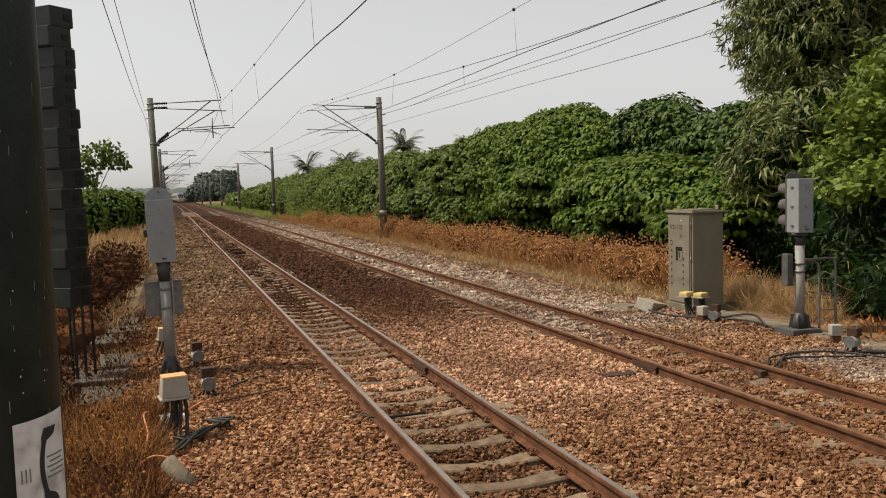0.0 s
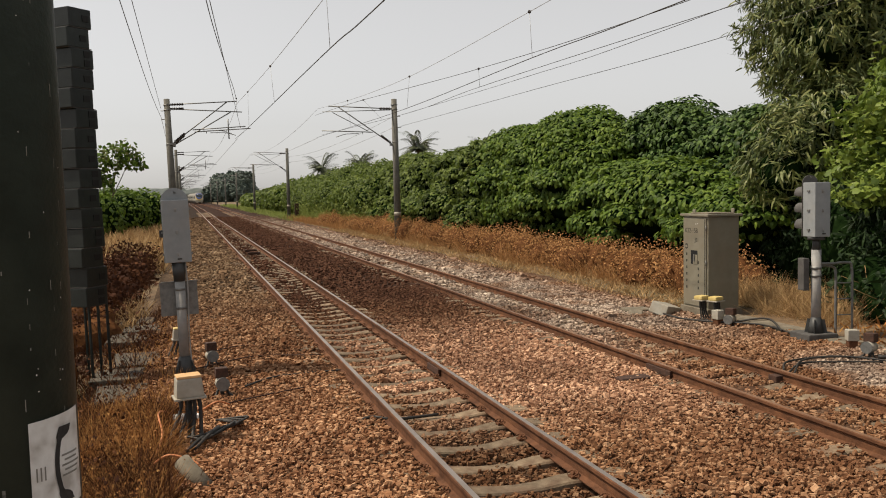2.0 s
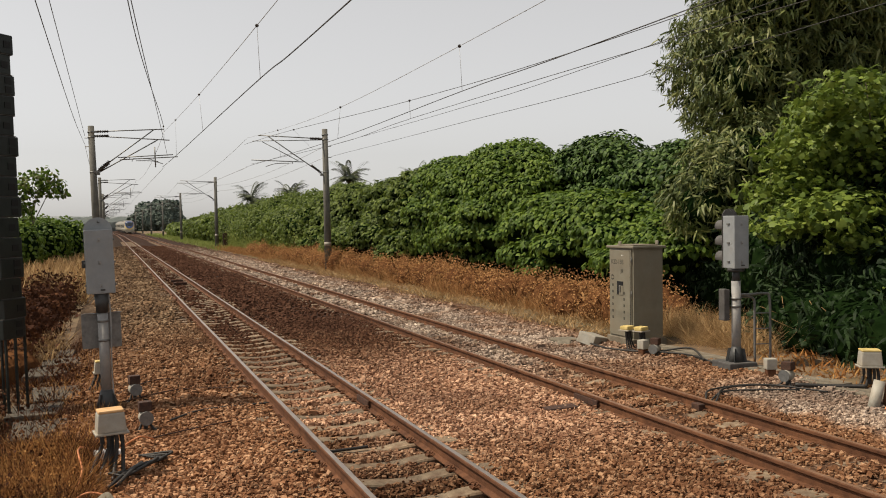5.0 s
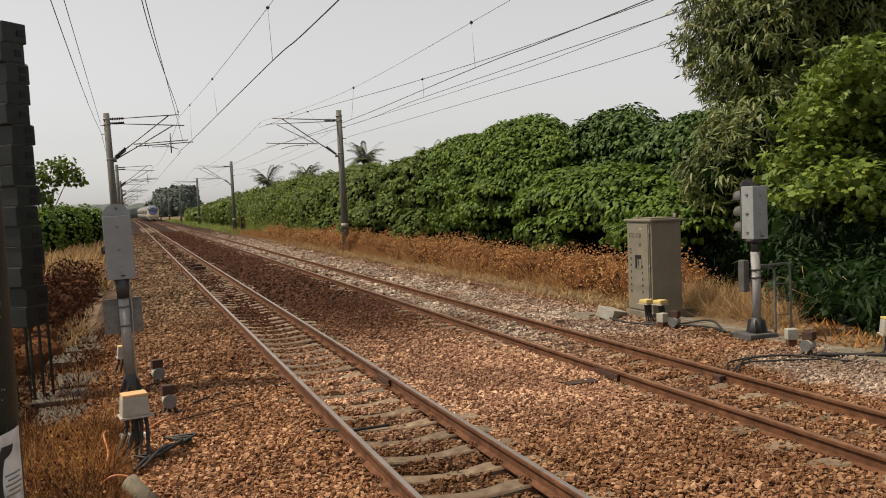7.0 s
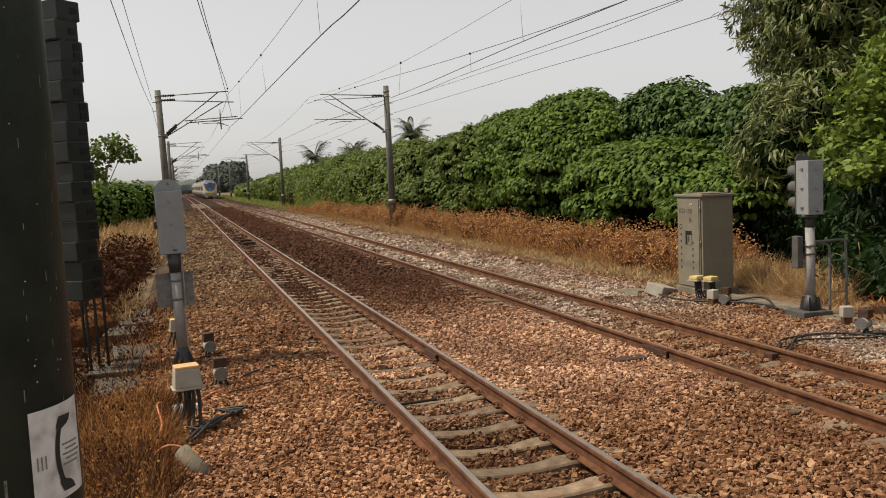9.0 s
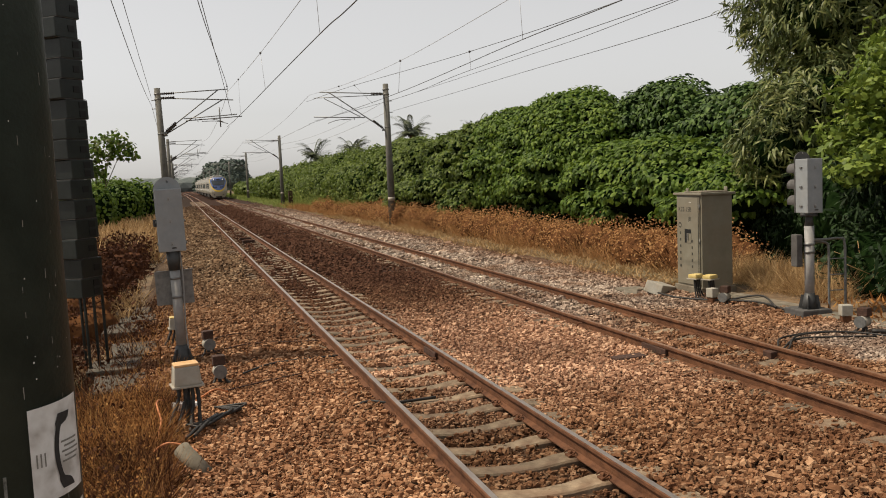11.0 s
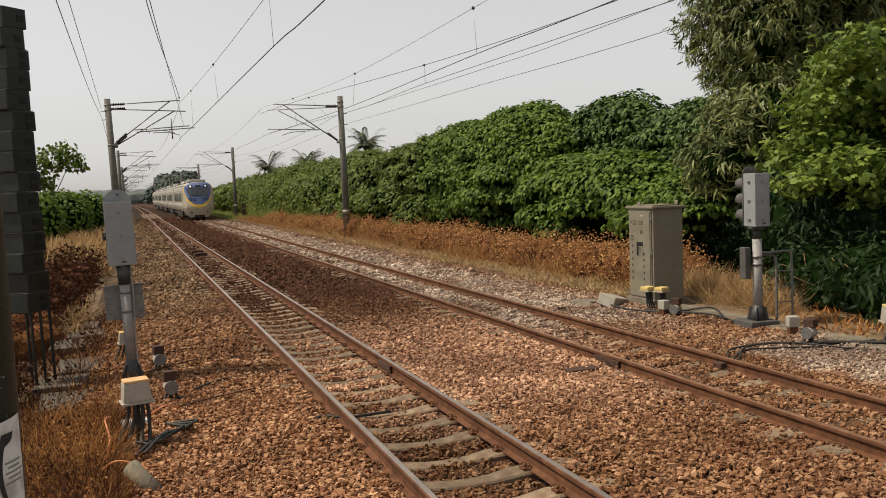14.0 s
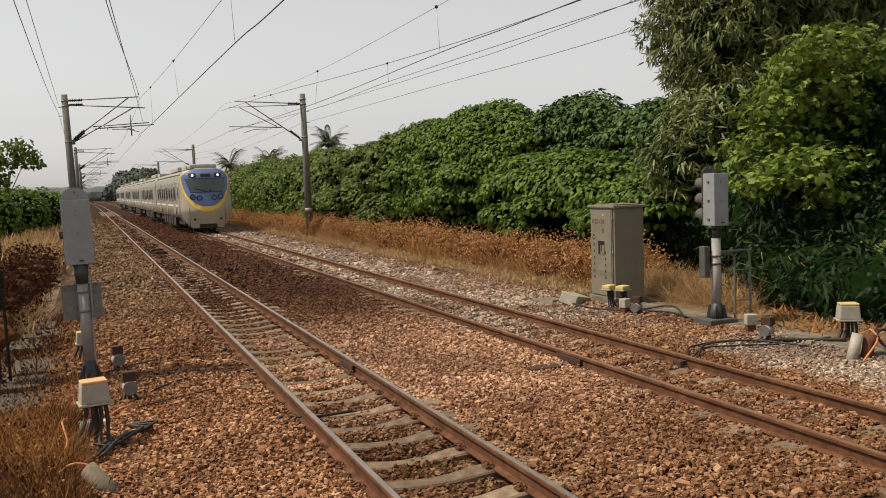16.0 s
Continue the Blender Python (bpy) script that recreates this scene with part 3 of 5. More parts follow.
# ---------- ballast stones ----------
def stones(name, x0, x1, y0, y1, per, size, label):
    n = int((x1 - x0) * (y1 - y0) * per)
    x = rng.uniform(x0, x1, n)
    y = rng.uniform(y0, y1, n)
    ok = x < -2.0 + 1.25 * (y + 0.4)
    for rx, rz, _ in RAILS:
        ok &= np.abs(x - rx) > 0.075
    ph = np.abs((y - 3.4 + 0.305) % 0.61 - 0.305)
    for cx, chance, half in ((0.0, 0.05, 0.62), (T2, 0.14, 0.52)):
        on = (np.abs(x - cx) < half) & (ph < 0.13)
        ok &= ~on | (rng.uniform(size=n) < chance)
    x, y = x[ok], y[ok]
    n = len(x)
    ico = np.array([(-1, -1, -1), (1, -1, -1), (1, 1, -1), (-1, 1, -1), (-1, -1, 1), (1, -1, 1), (1, 1, 1), (-1, 1, 1)], float) * 0.70
    tri = np.array([(0, 2, 1), (0, 3, 2), (4, 5, 6), (4, 6, 7), (0, 1, 5), (0, 5, 4), (1, 2, 6), (1, 6, 5), (2, 3, 7), (2, 7, 6), (3, 0, 4), (3, 4, 7)])
    c = len(ico)
    v = ico[None] + rng.uniform(-0.34, 0.34, (n, c, 3))
    v[:, 4:, :2] *= rng.uniform(0.5, 1.0, (n, 1, 2))
    v = v * rng.uniform(0.55, 1.4, (n, 1, 3)) * np.array([1.2, 1, 0.66])
    s = size * rng.lognormal(0, 0.28, n)
    v = v * s[:, None, None]
    a, b = rng.uniform(0, math.tau, n), rng.normal(0, 0.4, n)
    vy = v[:, :, 1] * np.cos(b)[:, None] - v[:, :, 2] * np.sin(b)[:, None]
    vz = v[:, :, 1] * np.sin(b)[:, None] + v[:, :, 2] * np.cos(b)[:, None]
    vx = v[:, :, 0] * np.cos(a)[:, None] - vy * np.sin(a)[:, None]
    vy = v[:, :, 0] * np.sin(a)[:, None] + vy * np.cos(a)[:, None]
    base = np.array([ground_z(q, 0) for q in x]) + 0.024 + rng.uniform(-0.026, 0.028, n) + 0.02 * np.sin(x * 2.1 + y * 0.7) * np.sin(y * 1.3)
    base += np.where((x < -0.64) & (x > -1.7), 0.04, 0) + np.where((x > 0.64) & (x < 1.5), 0.025, 0)
    w = np.stack([vx + x[:, None], vy + y[:, None], vz + base[:, None]], 2)
    f = tri[None] + (np.arange(n) * c)[:, None, None]
    return tagged(raw(name, w.reshape(-1, 3), f.reshape(-1, 3), "stone"), label, "ballast", kind="stuff")


stones("ballast", -3.3, 6.9, 4.6, 12.0, 1150, 0.0195, "loose rust-brown crushed stone ballast between the tracks")
stones("ballast", -3.2, 6.7, 12.0, 22.0, 460, 0.024, "loose brown crushed stone ballast beside the rails")
stones("ballast", -3.0, 6.6, 22.0, 46.0, 90, 0.042, "brown and pale grey stone ballast further along the line")
stones("ballast", -2.95, 6.55, 46.0, 64.0, 52, 0.050, "brown stone ballast in the middle distance")
stones("ballast", -2.9, 6.5, 64.0, 110.0, 17, 0.07, "dark brown stone ballast far along the line")


# ---------- overhead line ----------
def insulator(p0, p1, parent, r=0.075):
    p0, p1 = Vector(p0), Vector(p1)
    bm = cyl(p0, p1, r * 0.5, seg=8)
    for k in range(7):
        a = p0.lerp(p1, (k + 0.5) / 7)
        d = (p1 - p0).normalized() * 0.018
        cyl(a - d, a + d, r, r * 0.8, 10, bm)
    return part("insulator", bm, "insul", parent, "dark ribbed insulator")


def bracket(mast, s, y, out, top, reg, lift=0.0):
    """One cantilever bracket reaching out metres towards the track (s: side)."""
    x = lambda a: s * a
    insulator((x(0.22), y, top), (x(0.75), y, top + 0.01), mast)
    part("top_tube", tube([(x(0.1), y, top), (x(out), y, top + lift)], 0.026, 8), "galv", mast)
    insulator((x(0.24), y, reg - 0.42), (x(0.72), y, reg - 0.03), mast)
    part("stay_tube", tube([(x(0.12), y, reg - 0.52), (x(out * 0.86), y, top + lift * 0.8)], 0.028, 8), "galv", mast)
    part("register_tube", tube([(x(out * 0.34), y, reg + 0.12), (x(out + 0.35), y, reg + 0.22)], 0.024, 8), "galv", mast)
    part("steady_arm", tube(arc([(x(out * 0.55), y, reg + 0.06), (x(out * 0.75), y, reg + 0.04), (x(out * 0.9), y, reg - 0.10)], 5), 0.016, 6), "galv", mast)
    part("drop_bracket", tube([(x(out * 0.5), y, reg + 0.16), (x(out * 0.5), y, reg + 0.03)], 0.016, 6), "galv", mast)
    part("clamp", box((x(0.14), y, top), (0.30, 0.10, 0.09), 0.02), "galv", mast)
    part("clamp", box((x(0.14), y, reg - 0.52), (0.30, 0.10, 0.09), 0.02), "galv", mast)


def mast(s, label, double):
    ob = empty("catenary_mast", pose(0, 0, 0), label, "catenary mast", "catenary masts along the line")
    part("pole", cyl((0, 0, -0.4), (0, 0, 6.9), 0.185, 0.135, 20), "mast", ob)
    part("foot", cyl((0, 0, -0.45), (0, 0, -0.12), 0.30, 0.27, 16), "concrete", ob)
    for z in (4.78, 6.38, 6.62):
        part("band", cyl((0, 0, z - 0.03), (0, 0, z + 0.03), 0.165, 0.163, 18), "galv", ob)
    part("number_band", cyl((0, 0, 1.1), (0, 0, 1.28), 0.181, 0.180, 20), "boxgrey", ob, "faded pale band round the pole")
    if double:
        bracket(ob, s, -0.15, 3.2, 6.62, 5.3, 0.10)
        bracket(ob, s, 0.18, 3.45, 6.45, 5.22, -0.22)
        part("hanger", tube([(s * 2.75, 0, 5.9), (s * 2.75, 0, 4.95)], 0.03, 8), "galv", ob)
    else:
        bracket(ob, s, 0.0, 3.3, 6.42, 5.15, 0.14)
        part("upper_stay", tube([(s * 0.2, 0, 6.36), (s * 3.6, 0, 6.28)], 0.018, 6), "galv", ob)
        part("inner_stay", tube([(s * 3.1, 0, 6.25), (s * 1.35, 0, 5.32)], 0.018, 6), "galv", ob)
    for z in (6.05, 5.5) if s < 0 else (5.95, 6.35):
        part("wire_support", tube([(0, 0, z), (-s * 0.30, 0, z)], 0.02, 6), "galv", ob)
    return ob


left_mast = mast(1, "grey round concrete mast with a double bracket over the track", True)
right_mast = mast(-1, "grey round concrete mast with a single bracket over the track", False)
left_mast.matrix_basis = pose(-3.04, 44.0, 0, 0.4, -1.3, 0)
right_mast.matrix_basis = pose(7.68, 43.5, 0, 0, -0.3, 0)
for y in (90, 136, 182, 228, 274, 320):
    copy_thing(left_mast, pose(-3.25 + bend(y), y + 0.6, 0))
    copy_thing(right_mast, pose(7.38 + bend(y), y, 0))

WIRES = []


def wire(name, pts, r, m):
    WIRES.append((name, pts))
    tagged(link(name, tube(arc(pts, 14), r, 5), m), "thin dark overhead line wire strung along the railway", "wire", "overhead wires", "structure")


wire("contact_wire", [(0.47, -8, 5.0), (0.3, 12.4, 5.0), (0.19, 17.4, 5.0), (0.0, 36, 4.99), (-0.1, 44, 5.02)], 0.011, "wire")
wire("messenger_wire", [(0.4, -6, 6.6), (0.25, 8, 6.02), (0.12, 16.4, 5.93), (0.03, 26.7, 6.07), (0.0, 36, 6.36), (-0.05, 44, 6.62)], 0.007, "droop")
wire("anchored_wire", [(-2.8, 4, 6.3), (-1.98, 18.4, 6.2), (-0.6, 34.5, 6.22), (0.02, 43.8, 6.66)], 0.010, "wire")
wire("anchored_wire", [(-2.85, 4, 5.65), (-2.0, 15.7, 5.62), (-0.8, 31.5, 5.6), (0.15, 44, 5.55)], 0.008, "wire")
wire("feeder_wire", [(-3.5, -8, 5.9), (-3.45, 15.5, 5.55), (-3.46, 30, 5.62), (-3.47, 44, 6.03)], 0.008, "wire")
wire("feeder_wire", [(-3.5, -8, 6.7), (-3.45, 20.6, 6.42), (-3.47, 44, 6.45)], 0.008, "wire")
wire("contact_wire", [(4.0, -8, 4.72), (3.9, 10.3, 4.70), (3.9, 15.7, 4.75), (3.9, 26.7, 4.76), (3.75, 43.5, 5.02)], 0.008, "wire")
wire("messenger_wire", [(4.0, -6, 6.3), (3.9, 8, 5.75), (3.9, 15.8, 5.63), (3.9, 25.3, 5.63), (3.85, 34, 5.9), (3.8, 43.5, 6.4)], 0.006, "droop")
wire("anchored_wire", [(7.3, -2, 5.75), (6.5, 14.8, 5.66), (5.6, 24.0, 5.7), (4.2, 35.0, 5.9), (3.7, 43.5, 6.1)], 0.008, "wire")
wire("anchored_wire", [(7.2, -2, 5.1), (6.3, 12.3, 5.2), (5.65, 24.1, 5.2), (5.3, 31, 5.1), (4.0, 43.5, 5.15)], 0.007, "wire")
wire("feeder_wire", [(7.95, -6, 6.1), (7.9, 17.8, 5.73), (7.9, 26.2, 5.78), (7.95, 43.5, 6.1)], 0.007, "wire")
wire("feeder_wire", [(7.95, -6, 5.5), (7.9, 14.2, 5.2), (7.9, 26.2, 5.32), (7.95, 43.5, 5.55)], 0.007, "wire")
# spans beyond the first masts
for y0, y1 in ((44, 90), (90, 136), (136, 182), (182, 228), (228, 274)):
    for x, z, sag, r in ((0.0, 5.03, 0.0, 0.011), (0.0, 6.6, 0.6, 0.009), (-3.47, 6.03, 0.4, 0.010), (3.85, 5.03, 0.0, 0.011), (3.85, 6.4, 0.6, 0.009), (7.75, 6.1, 0.4, 0.010), (7.75, 5.55, 0.35, 0.010)):
        pts = [(x + bend(y0 + (y1 - y0) * k / 10), y0 + (y1 - y0) * k / 10, z - sag * 4 * (k / 10) * (1 - k / 10)) for k in range(11)]
        tagged(link("span_wire", tube(pts, r, 4), "droop"), "thin overhead wire between distant masts", "wire", "overhead wires", "structure")


def on_wire(pts, y):
    c = arc(pts, 14)
    return min(c, key=lambda q: abs(q.y - y))


for up, low, ylist in ((1, 0, (8.5, 16.4, 26.7, 36.0)), (7, 6, (7.0, 15.8, 25.3, 35.0)), (2, 3, (38.0,)), (8, 9, (24.0, 34.5))):
    for y in ylist:
        a, b = on_wire(WIRES[up][1], y), on_wire(WIRES[low][1], y)
        d = empty("dropper", pose(*a), "thin wire dropper with a small clamp under the messenger wire", "dropper", "droppers")
        part("rod", tube([(0, 0, 0), tuple(b - a)], 0.0045, 4), "droop", d)
        bm = bmesh.new()
        bmesh.ops.create_icosphere(bm, subdivisions=2, radius=0.035)
        part("clamp", bm, "insul", d)


# ---------- signals ----------
def signal_head(ob, w, d, z0, z1, board="sigpaint", hood=0.36):
    """Grey lamp housing seen from behind, with a rounded backboard and three hoods on its far side."""
    part("housing", box((0, 0, (z0 + z1) / 2), (w, d, z1 - z0), 0.012), "sigpaint", ob)
    bm = cyl((0, d / 2 + 0.005, z1 - 0.02), (0, d / 2 + 0.022, z1 - 0.02), w * 0.52, w * 0.52, 28)
    box((0, d / 2 + 0.0135, (z0 + z1) / 2 - 0.01), (w * 1.04, 0.017, z1 - z0 - 0.02), 0, None, bm)
    part("backboard", bm, board, ob)
    part("eye_bolt", tube([(0.0, d / 2 + 0.0, z1 + w * 0.25 + 0.035 * math.sin(a)) for a in (0, 1)] + [(0.02, d / 2, z1 + w * 0.25)], 0.008, 5), "galv", ob)
    for k in range(3):
        z = z0 + (z1 - z0) * (0.2 + 0.3 * k)
        bm = bmesh.new()
        rings = []
        for yy, rr in ((d / 2 + 0.02, 0.112), (d / 2 + hood, 0.10)):
            rings.append([bm.verts.new((rr * math.cos(a), yy, z + rr * math.sin(a))) for a in [math.pi * (-0.15 + 1.3 * q / 16) for q in range(17)]])
            rings.append([bm.verts.new((rr * 0.93 * math.cos(a), yy, z + rr * 0.93 * math.sin(a))) for a in [math.pi * (-0.15 + 1.3 * q / 16) for q in range(17)]])
        for u, v2 in ((0, 2), (1, 3), (0, 1), (2, 3)):
            for q in range(16):
                bm.faces.new((rings[u][q], rings[u][q + 1], rings[v2][q + 1], rings[v2][q]))
        bmesh.ops.recalc_face_normals(bm, faces=bm.faces)
        part("hood", bm, "hood", ob)
        part("lens", cyl((0, d / 2 + 0.022, z), (0, d / 2 + 0.03, z), 0.085, 0.08, 20), "glass", ob)
        zz = z0 + (z1 - z0) * (0.13 + 0.355 * k)
        latch = part("latch", box((0.0, -d / 2 - 0.006, zz), (0.03, 0.012, 0.05), 0.005), "silver", ob)
        part("latch_pin", cyl((0, -d / 2 - 0.012, zz - 0.01), (0, -d / 2 - 0.022, zz - 0.01), 0.008, 0.008, 8), "galv", latch)
        for sx in (-1, 1):
            hb = part("side_latch", box((sx * (w / 2 + 0.010), 0, zz), (0.022, 0.06, 0.03), 0.006), "galv", ob)
    part("name_plate", box((0.02, -d / 2 - 0.003, z0 + 0.05), (0.06, 0.006, 0.02)), "sigdark", ob)


def post(ob, z0, z1, r, material="silver"):
    part("pole", cyl((0, 0, z0), (0, 0, z1), r, r, 20), material, ob)


signal_l = empty("railway_signal", pose(-2.63, 12.45, -0.22, 0, -1.3, 2), "grey three-lamp railway signal on a post, seen from behind", "railway signal", "railway signals")
signal_head(signal_l, 0.355, 0.20, 1.60, 2.455)
post(signal_l, 0.28, 1.36, 0.068)
part("neck", cyl((0, 0, 1.34), (0, 0, 1.60), 0.078, 0.095, 16), "sigdark", signal_l, "dark clamp neck under the lamp housing")
part("base", cyl((0, 0, 0.0), (0, 0, 0.30), 0.17, 0.075, 16), "sigdark", signal_l)
for k in range(4):
    part("base_rib", box((0.10 * math.cos(k * math.pi / 2 + 0.8), 0.10 * math.sin(k * math.pi / 2 + 0.8), 0.13), (0.14, 0.012, 0.24), 0, pose(0, 0, 0, 0, 0, 46 + 90 * k), taper=0.35), "sigdark", signal_l)
part("sign_plate", box((-0.02, 0.10, 1.09), (0.50, 0.012, 0.47), 0.004), "galv", signal_l, "back of a flat grey sign plate")
for z in (0.97, 1.23):
    part("band_clamp", cyl((0, 0, z - 0.015), (0, 0, z + 0.015), 0.075, 0.075, 18), "galv", signal_l)
part("plate_rim", box((0, 0.09, 1.325), (0.49, 0.03, 0.014), 0.003), "galv", signal_l)
part("conduit", tube(arc([(0.09, -0.02, 1.60), (0.10, -0.03, 1.2), (0.08, -0.02, 0.6), (0.09, -0.03, 0.1)], 6), 0.011, 6), "silver", signal_l)
part("side_fitting", box((-0.20, 0.02, 2.0), (0.05, 0.08, 0.10), 0.015), "sigdark", signal_l)

signal_r = empty("railway_signal", pose(6.72, 11.25, -0.17, 0, 0.2, -4), "grey three-lamp railway signal on a silver post beside a cabinet", "railway signal", "railway signals")
signal_head(signal_r, 0.26, 0.31, 1.60, 2.43, "hood", 0.27)
post(signal_r, 0.20, 1.40, 0.072)
part("neck", cyl((0, 0, 1.38), (0, 0, 1.60), 0.07, 0.05, 16), "sigdark", signal_r, "dark clamp neck under the lamp housing")
part("neck_flange", cyl((0, 0, 1.55), (0, 0, 1.60), 0.13, 0.13, 18), "sigdark", signal_r)
part("base", cyl((0, 0, 0.08), (0, 0, 0.36), 0.13, 0.075, 16), "sigdark", signal_r)
for k in range(4):
    part("base_rib", box((0.10 * math.cos(k * math.pi / 2 + 0.8), 0.10 * math.sin(k * math.pi / 2 + 0.8), 0.20), (0.15, 0.012, 0.26), 0, pose(0, 0, 0, 0, 0, 46 + 90 * k), taper=0.35), "sigdark", signal_r)
part("footing", box((0.0, 0.05, 0.02), (0.50, 0.50, 0.20), 0.02), "hood", signal_r, "low dark concrete footing")
part("side_lamp", box((-0.15, 0.10, 1.02), (0.10, 0.16, 0.50), 0.015), "hood", signal_r)
for z in (1.12, 1.0):
    part("band_clamp", cyl((0, 0, z - 0.02), (0, 0, z + 0.02), 0.082, 0.082, 18), "galv", signal_r)

guard = empty("pipe_guard", pose(6.72, 11.25, -0.17), "thin bent grey pipe frame standing beside the signal post", "pipe frame")
part("hoop", tube(arc([(0.07, 0.0, 1.18), (0.30, 0.02, 1.17), (0.60, 0.05, 1.17), (0.70, 0.05, 1.10), (0.71, 0.05, 0.6), (0.71, 0.05, 0.0)], 6), 0.020, 8), "galv", guard)
part("hoop", tube(arc([(0.07, 0.0, 1.14), (0.28, 0.1, 1.13), (0.42, 0.12, 1.10), (0.46, 0.12, 1.0), (0.46, 0.12, 0.5), (0.46, 0.12, 0.0)], 6), 0.020, 8), "galv", guard)
for z in (0.35, 0.6, 0.85):
    part("rung", tube([(0.46, 0.12, z), (0.71, 0.05, z)], 0.010, 6), "galv", guard)


# ---------- relay cabinet ----------
def lettering(text, size, m, parent):
    cu = bpy.data.curves.new("lettering", "FONT")
    cu.body = text
    cu.size = size
    cu.extrude = 0.0008
    tmp = bpy.data.objects.new("lettering", cu)
    scene.collection.objects.link(tmp)
    bpy.context.view_layer.update()
    me = bpy.data.meshes.new_from_object(tmp)
    bpy.data.objects.remove(tmp)
    me.materials.clear()
    me.materials.append(M["mark"])
    ob = new("lettering", me)
    ob.parent = parent
    ob.matrix_basis = m
    return ob


cab = empty("relay_cabinet", pose(6.62, 14.05, -0.16, 0, 0.4, 0), "olive-grey steel trackside relay cabinet with stencilled markings", "cabinet")
part("plinth", box((0.33, 0.43, 0.06), (0.74, 0.94, 0.14), 0.015), "concrete", cab)
part("body", box((0.32, 0.425, 0.98), (0.64, 0.85, 1.72), 0.008), "cabinet", cab)
part("roof", box((0.32, 0.425, 1.86), (0.74, 0.96, 0.045), 0.012), "cabinet", cab)
part("roof_cap", box((0.30, 0.34, 1.892), (0.55, 0.60, 0.03), 0.012), "concrete", cab)
door = part("door", box((-0.010, 0.45, 0.98), (0.022, 0.74, 1.64), 0.006), "cabinet", cab)
part("door_edge", box((-0.012, 0.055, 0.98), (0.03, 0.022, 1.66), 0.004), "cabinet", cab)
part("door_gap", box((-0.014, 0.085, 0.98), (0.018, 0.016, 1.62)), "black", cab)
part("handle_recess", box((-0.020, 0.44, 1.07), (0.012, 0.22, 0.26), 0.004), "black", door)
part("handle_plate", box((-0.024, 0.40, 1.03), (0.016, 0.14, 0.18), 0.006), "cabinet", door)
part("handle", box((-0.040, 0.42, 1.06), (0.025, 0.03, 0.12), 0.008), "galv", door)
for z in (0.35, 0.98, 1.62):
    part("hinge", cyl((-0.02, 0.045, z - 0.05), (-0.02, 0.045, z + 0.05), 0.012, 0.012, 8), "galv", door)
lettering("K22-15B", 0.125, Matrix.Translation((-0.0225, 0.76, 1.53)) @ Matrix(((0, 0, -1, 0), (-1, 0, 0, 0), (0, 1, 0, 0), (0, 0, 0, 1))), door)
lettering("JB", 0.11, Matrix.Translation((-0.0225, 0.42, 1.36)) @ Matrix(((0, 0, -1, 0), (-1, 0, 0, 0), (0, 1, 0, 0), (0, 0, 0, 1))), door)
part("emblem", cyl((-0.022, 0.71, 1.27), (-0.0235, 0.71, 1.27), 0.055, 0.055, 20), "mark", door)
part("emblem_field", box((-0.0238, 0.71, 1.27), (0.001, 0.075, 0.045)), "cabinet", door)
for k in range(6):
    part("marking", box((-0.0225, 0.70, 1.12 - 0.125 * k), (0.002, 0.045, 0.05)), "mark", door)
for k in range(5):
    part("marking", box((-0.0225, 0.30, 0.98 - 0.12 * k), (0.002, 0.04, 0.05)), "mark", door)
part("lifting_lug", box((0.62, 0.16, 1.93), (0.03, 0.10, 0.10), 0.02), "cabinet", cab)
part("lifting_lug", box((0.05, 0.55, 1.93), (0.03, 0.10, 0.07), 0.02), "cabinet", cab)
for y in (0.33, 0.38):
    part("rivet", cyl((-0.02, y, 1.70), (-0.026, y, 1.70), 0.012, 0.01, 10), "white", door)


# ---------- trackside boxes ----------
def cable(pts, r=0.018, material="cable", label="black rubber cable lying across the ballast", n=8):
    pts = [(x, y, z + 0.018) for x, y, z in pts]
    tagged(link("cable", tube(arc(pts, n), r, 6), material), label, "cable", "cables")


def junction_box(m, lid, s=1.0, label=""):
    ob = empty("junction_box", m, label, "junction box", "junction boxes")
    part("stand", cyl((0, 0.02, -0.14), (0, 0.02, 0.36 * s), 0.035, 0.03, 10), "sigdark", ob)
    part("flange", box((0, 0, 0.375 * s), (0.34 * s, 0.28 * s, 0.022), 0.006), "boxgrey", ob)
    part("body", box((0, 0, 0.49 * s), (0.30 * s, 0.25 * s, 0.21 * s), 0.018, taper=0.88), "boxgrey", ob)
    part("lid", box((0, 0, 0.607 * s), (0.262 * s, 0.22 * s, 0.03 * s), 0.012), lid, ob, "sun-faded coloured lid")
    for k in (-0.09, -0.03, 0.04, 0.09):
        part("cable_tail", tube(arc([(k, -0.03, 0.37 * s), (k * 1.1, -0.05, 0.22), (k * 1.6 - 0.06, -0.12, 0.02), (k * 2 - 0.12, -0.28, -0.07)], 5), 0.021, 6), "cable", ob)
    return ob


junction_box(pose(-2.58, 9.05, -0.11, 0, -1, 8), "orange", 0.93, "pale grey junction box with an orange lid on black cables")
junction_box(pose(7.30, 9.15, -0.22, 0, 0, -30), "yellow", 0.96, "pale grey junction box with a yellow lid on a short stand")
junction_box(pose(-2.71, 14.25, -0.24, 0, 0, 5), "yellow", 0.75, "small junction box with a yellow lid behind the signal post")

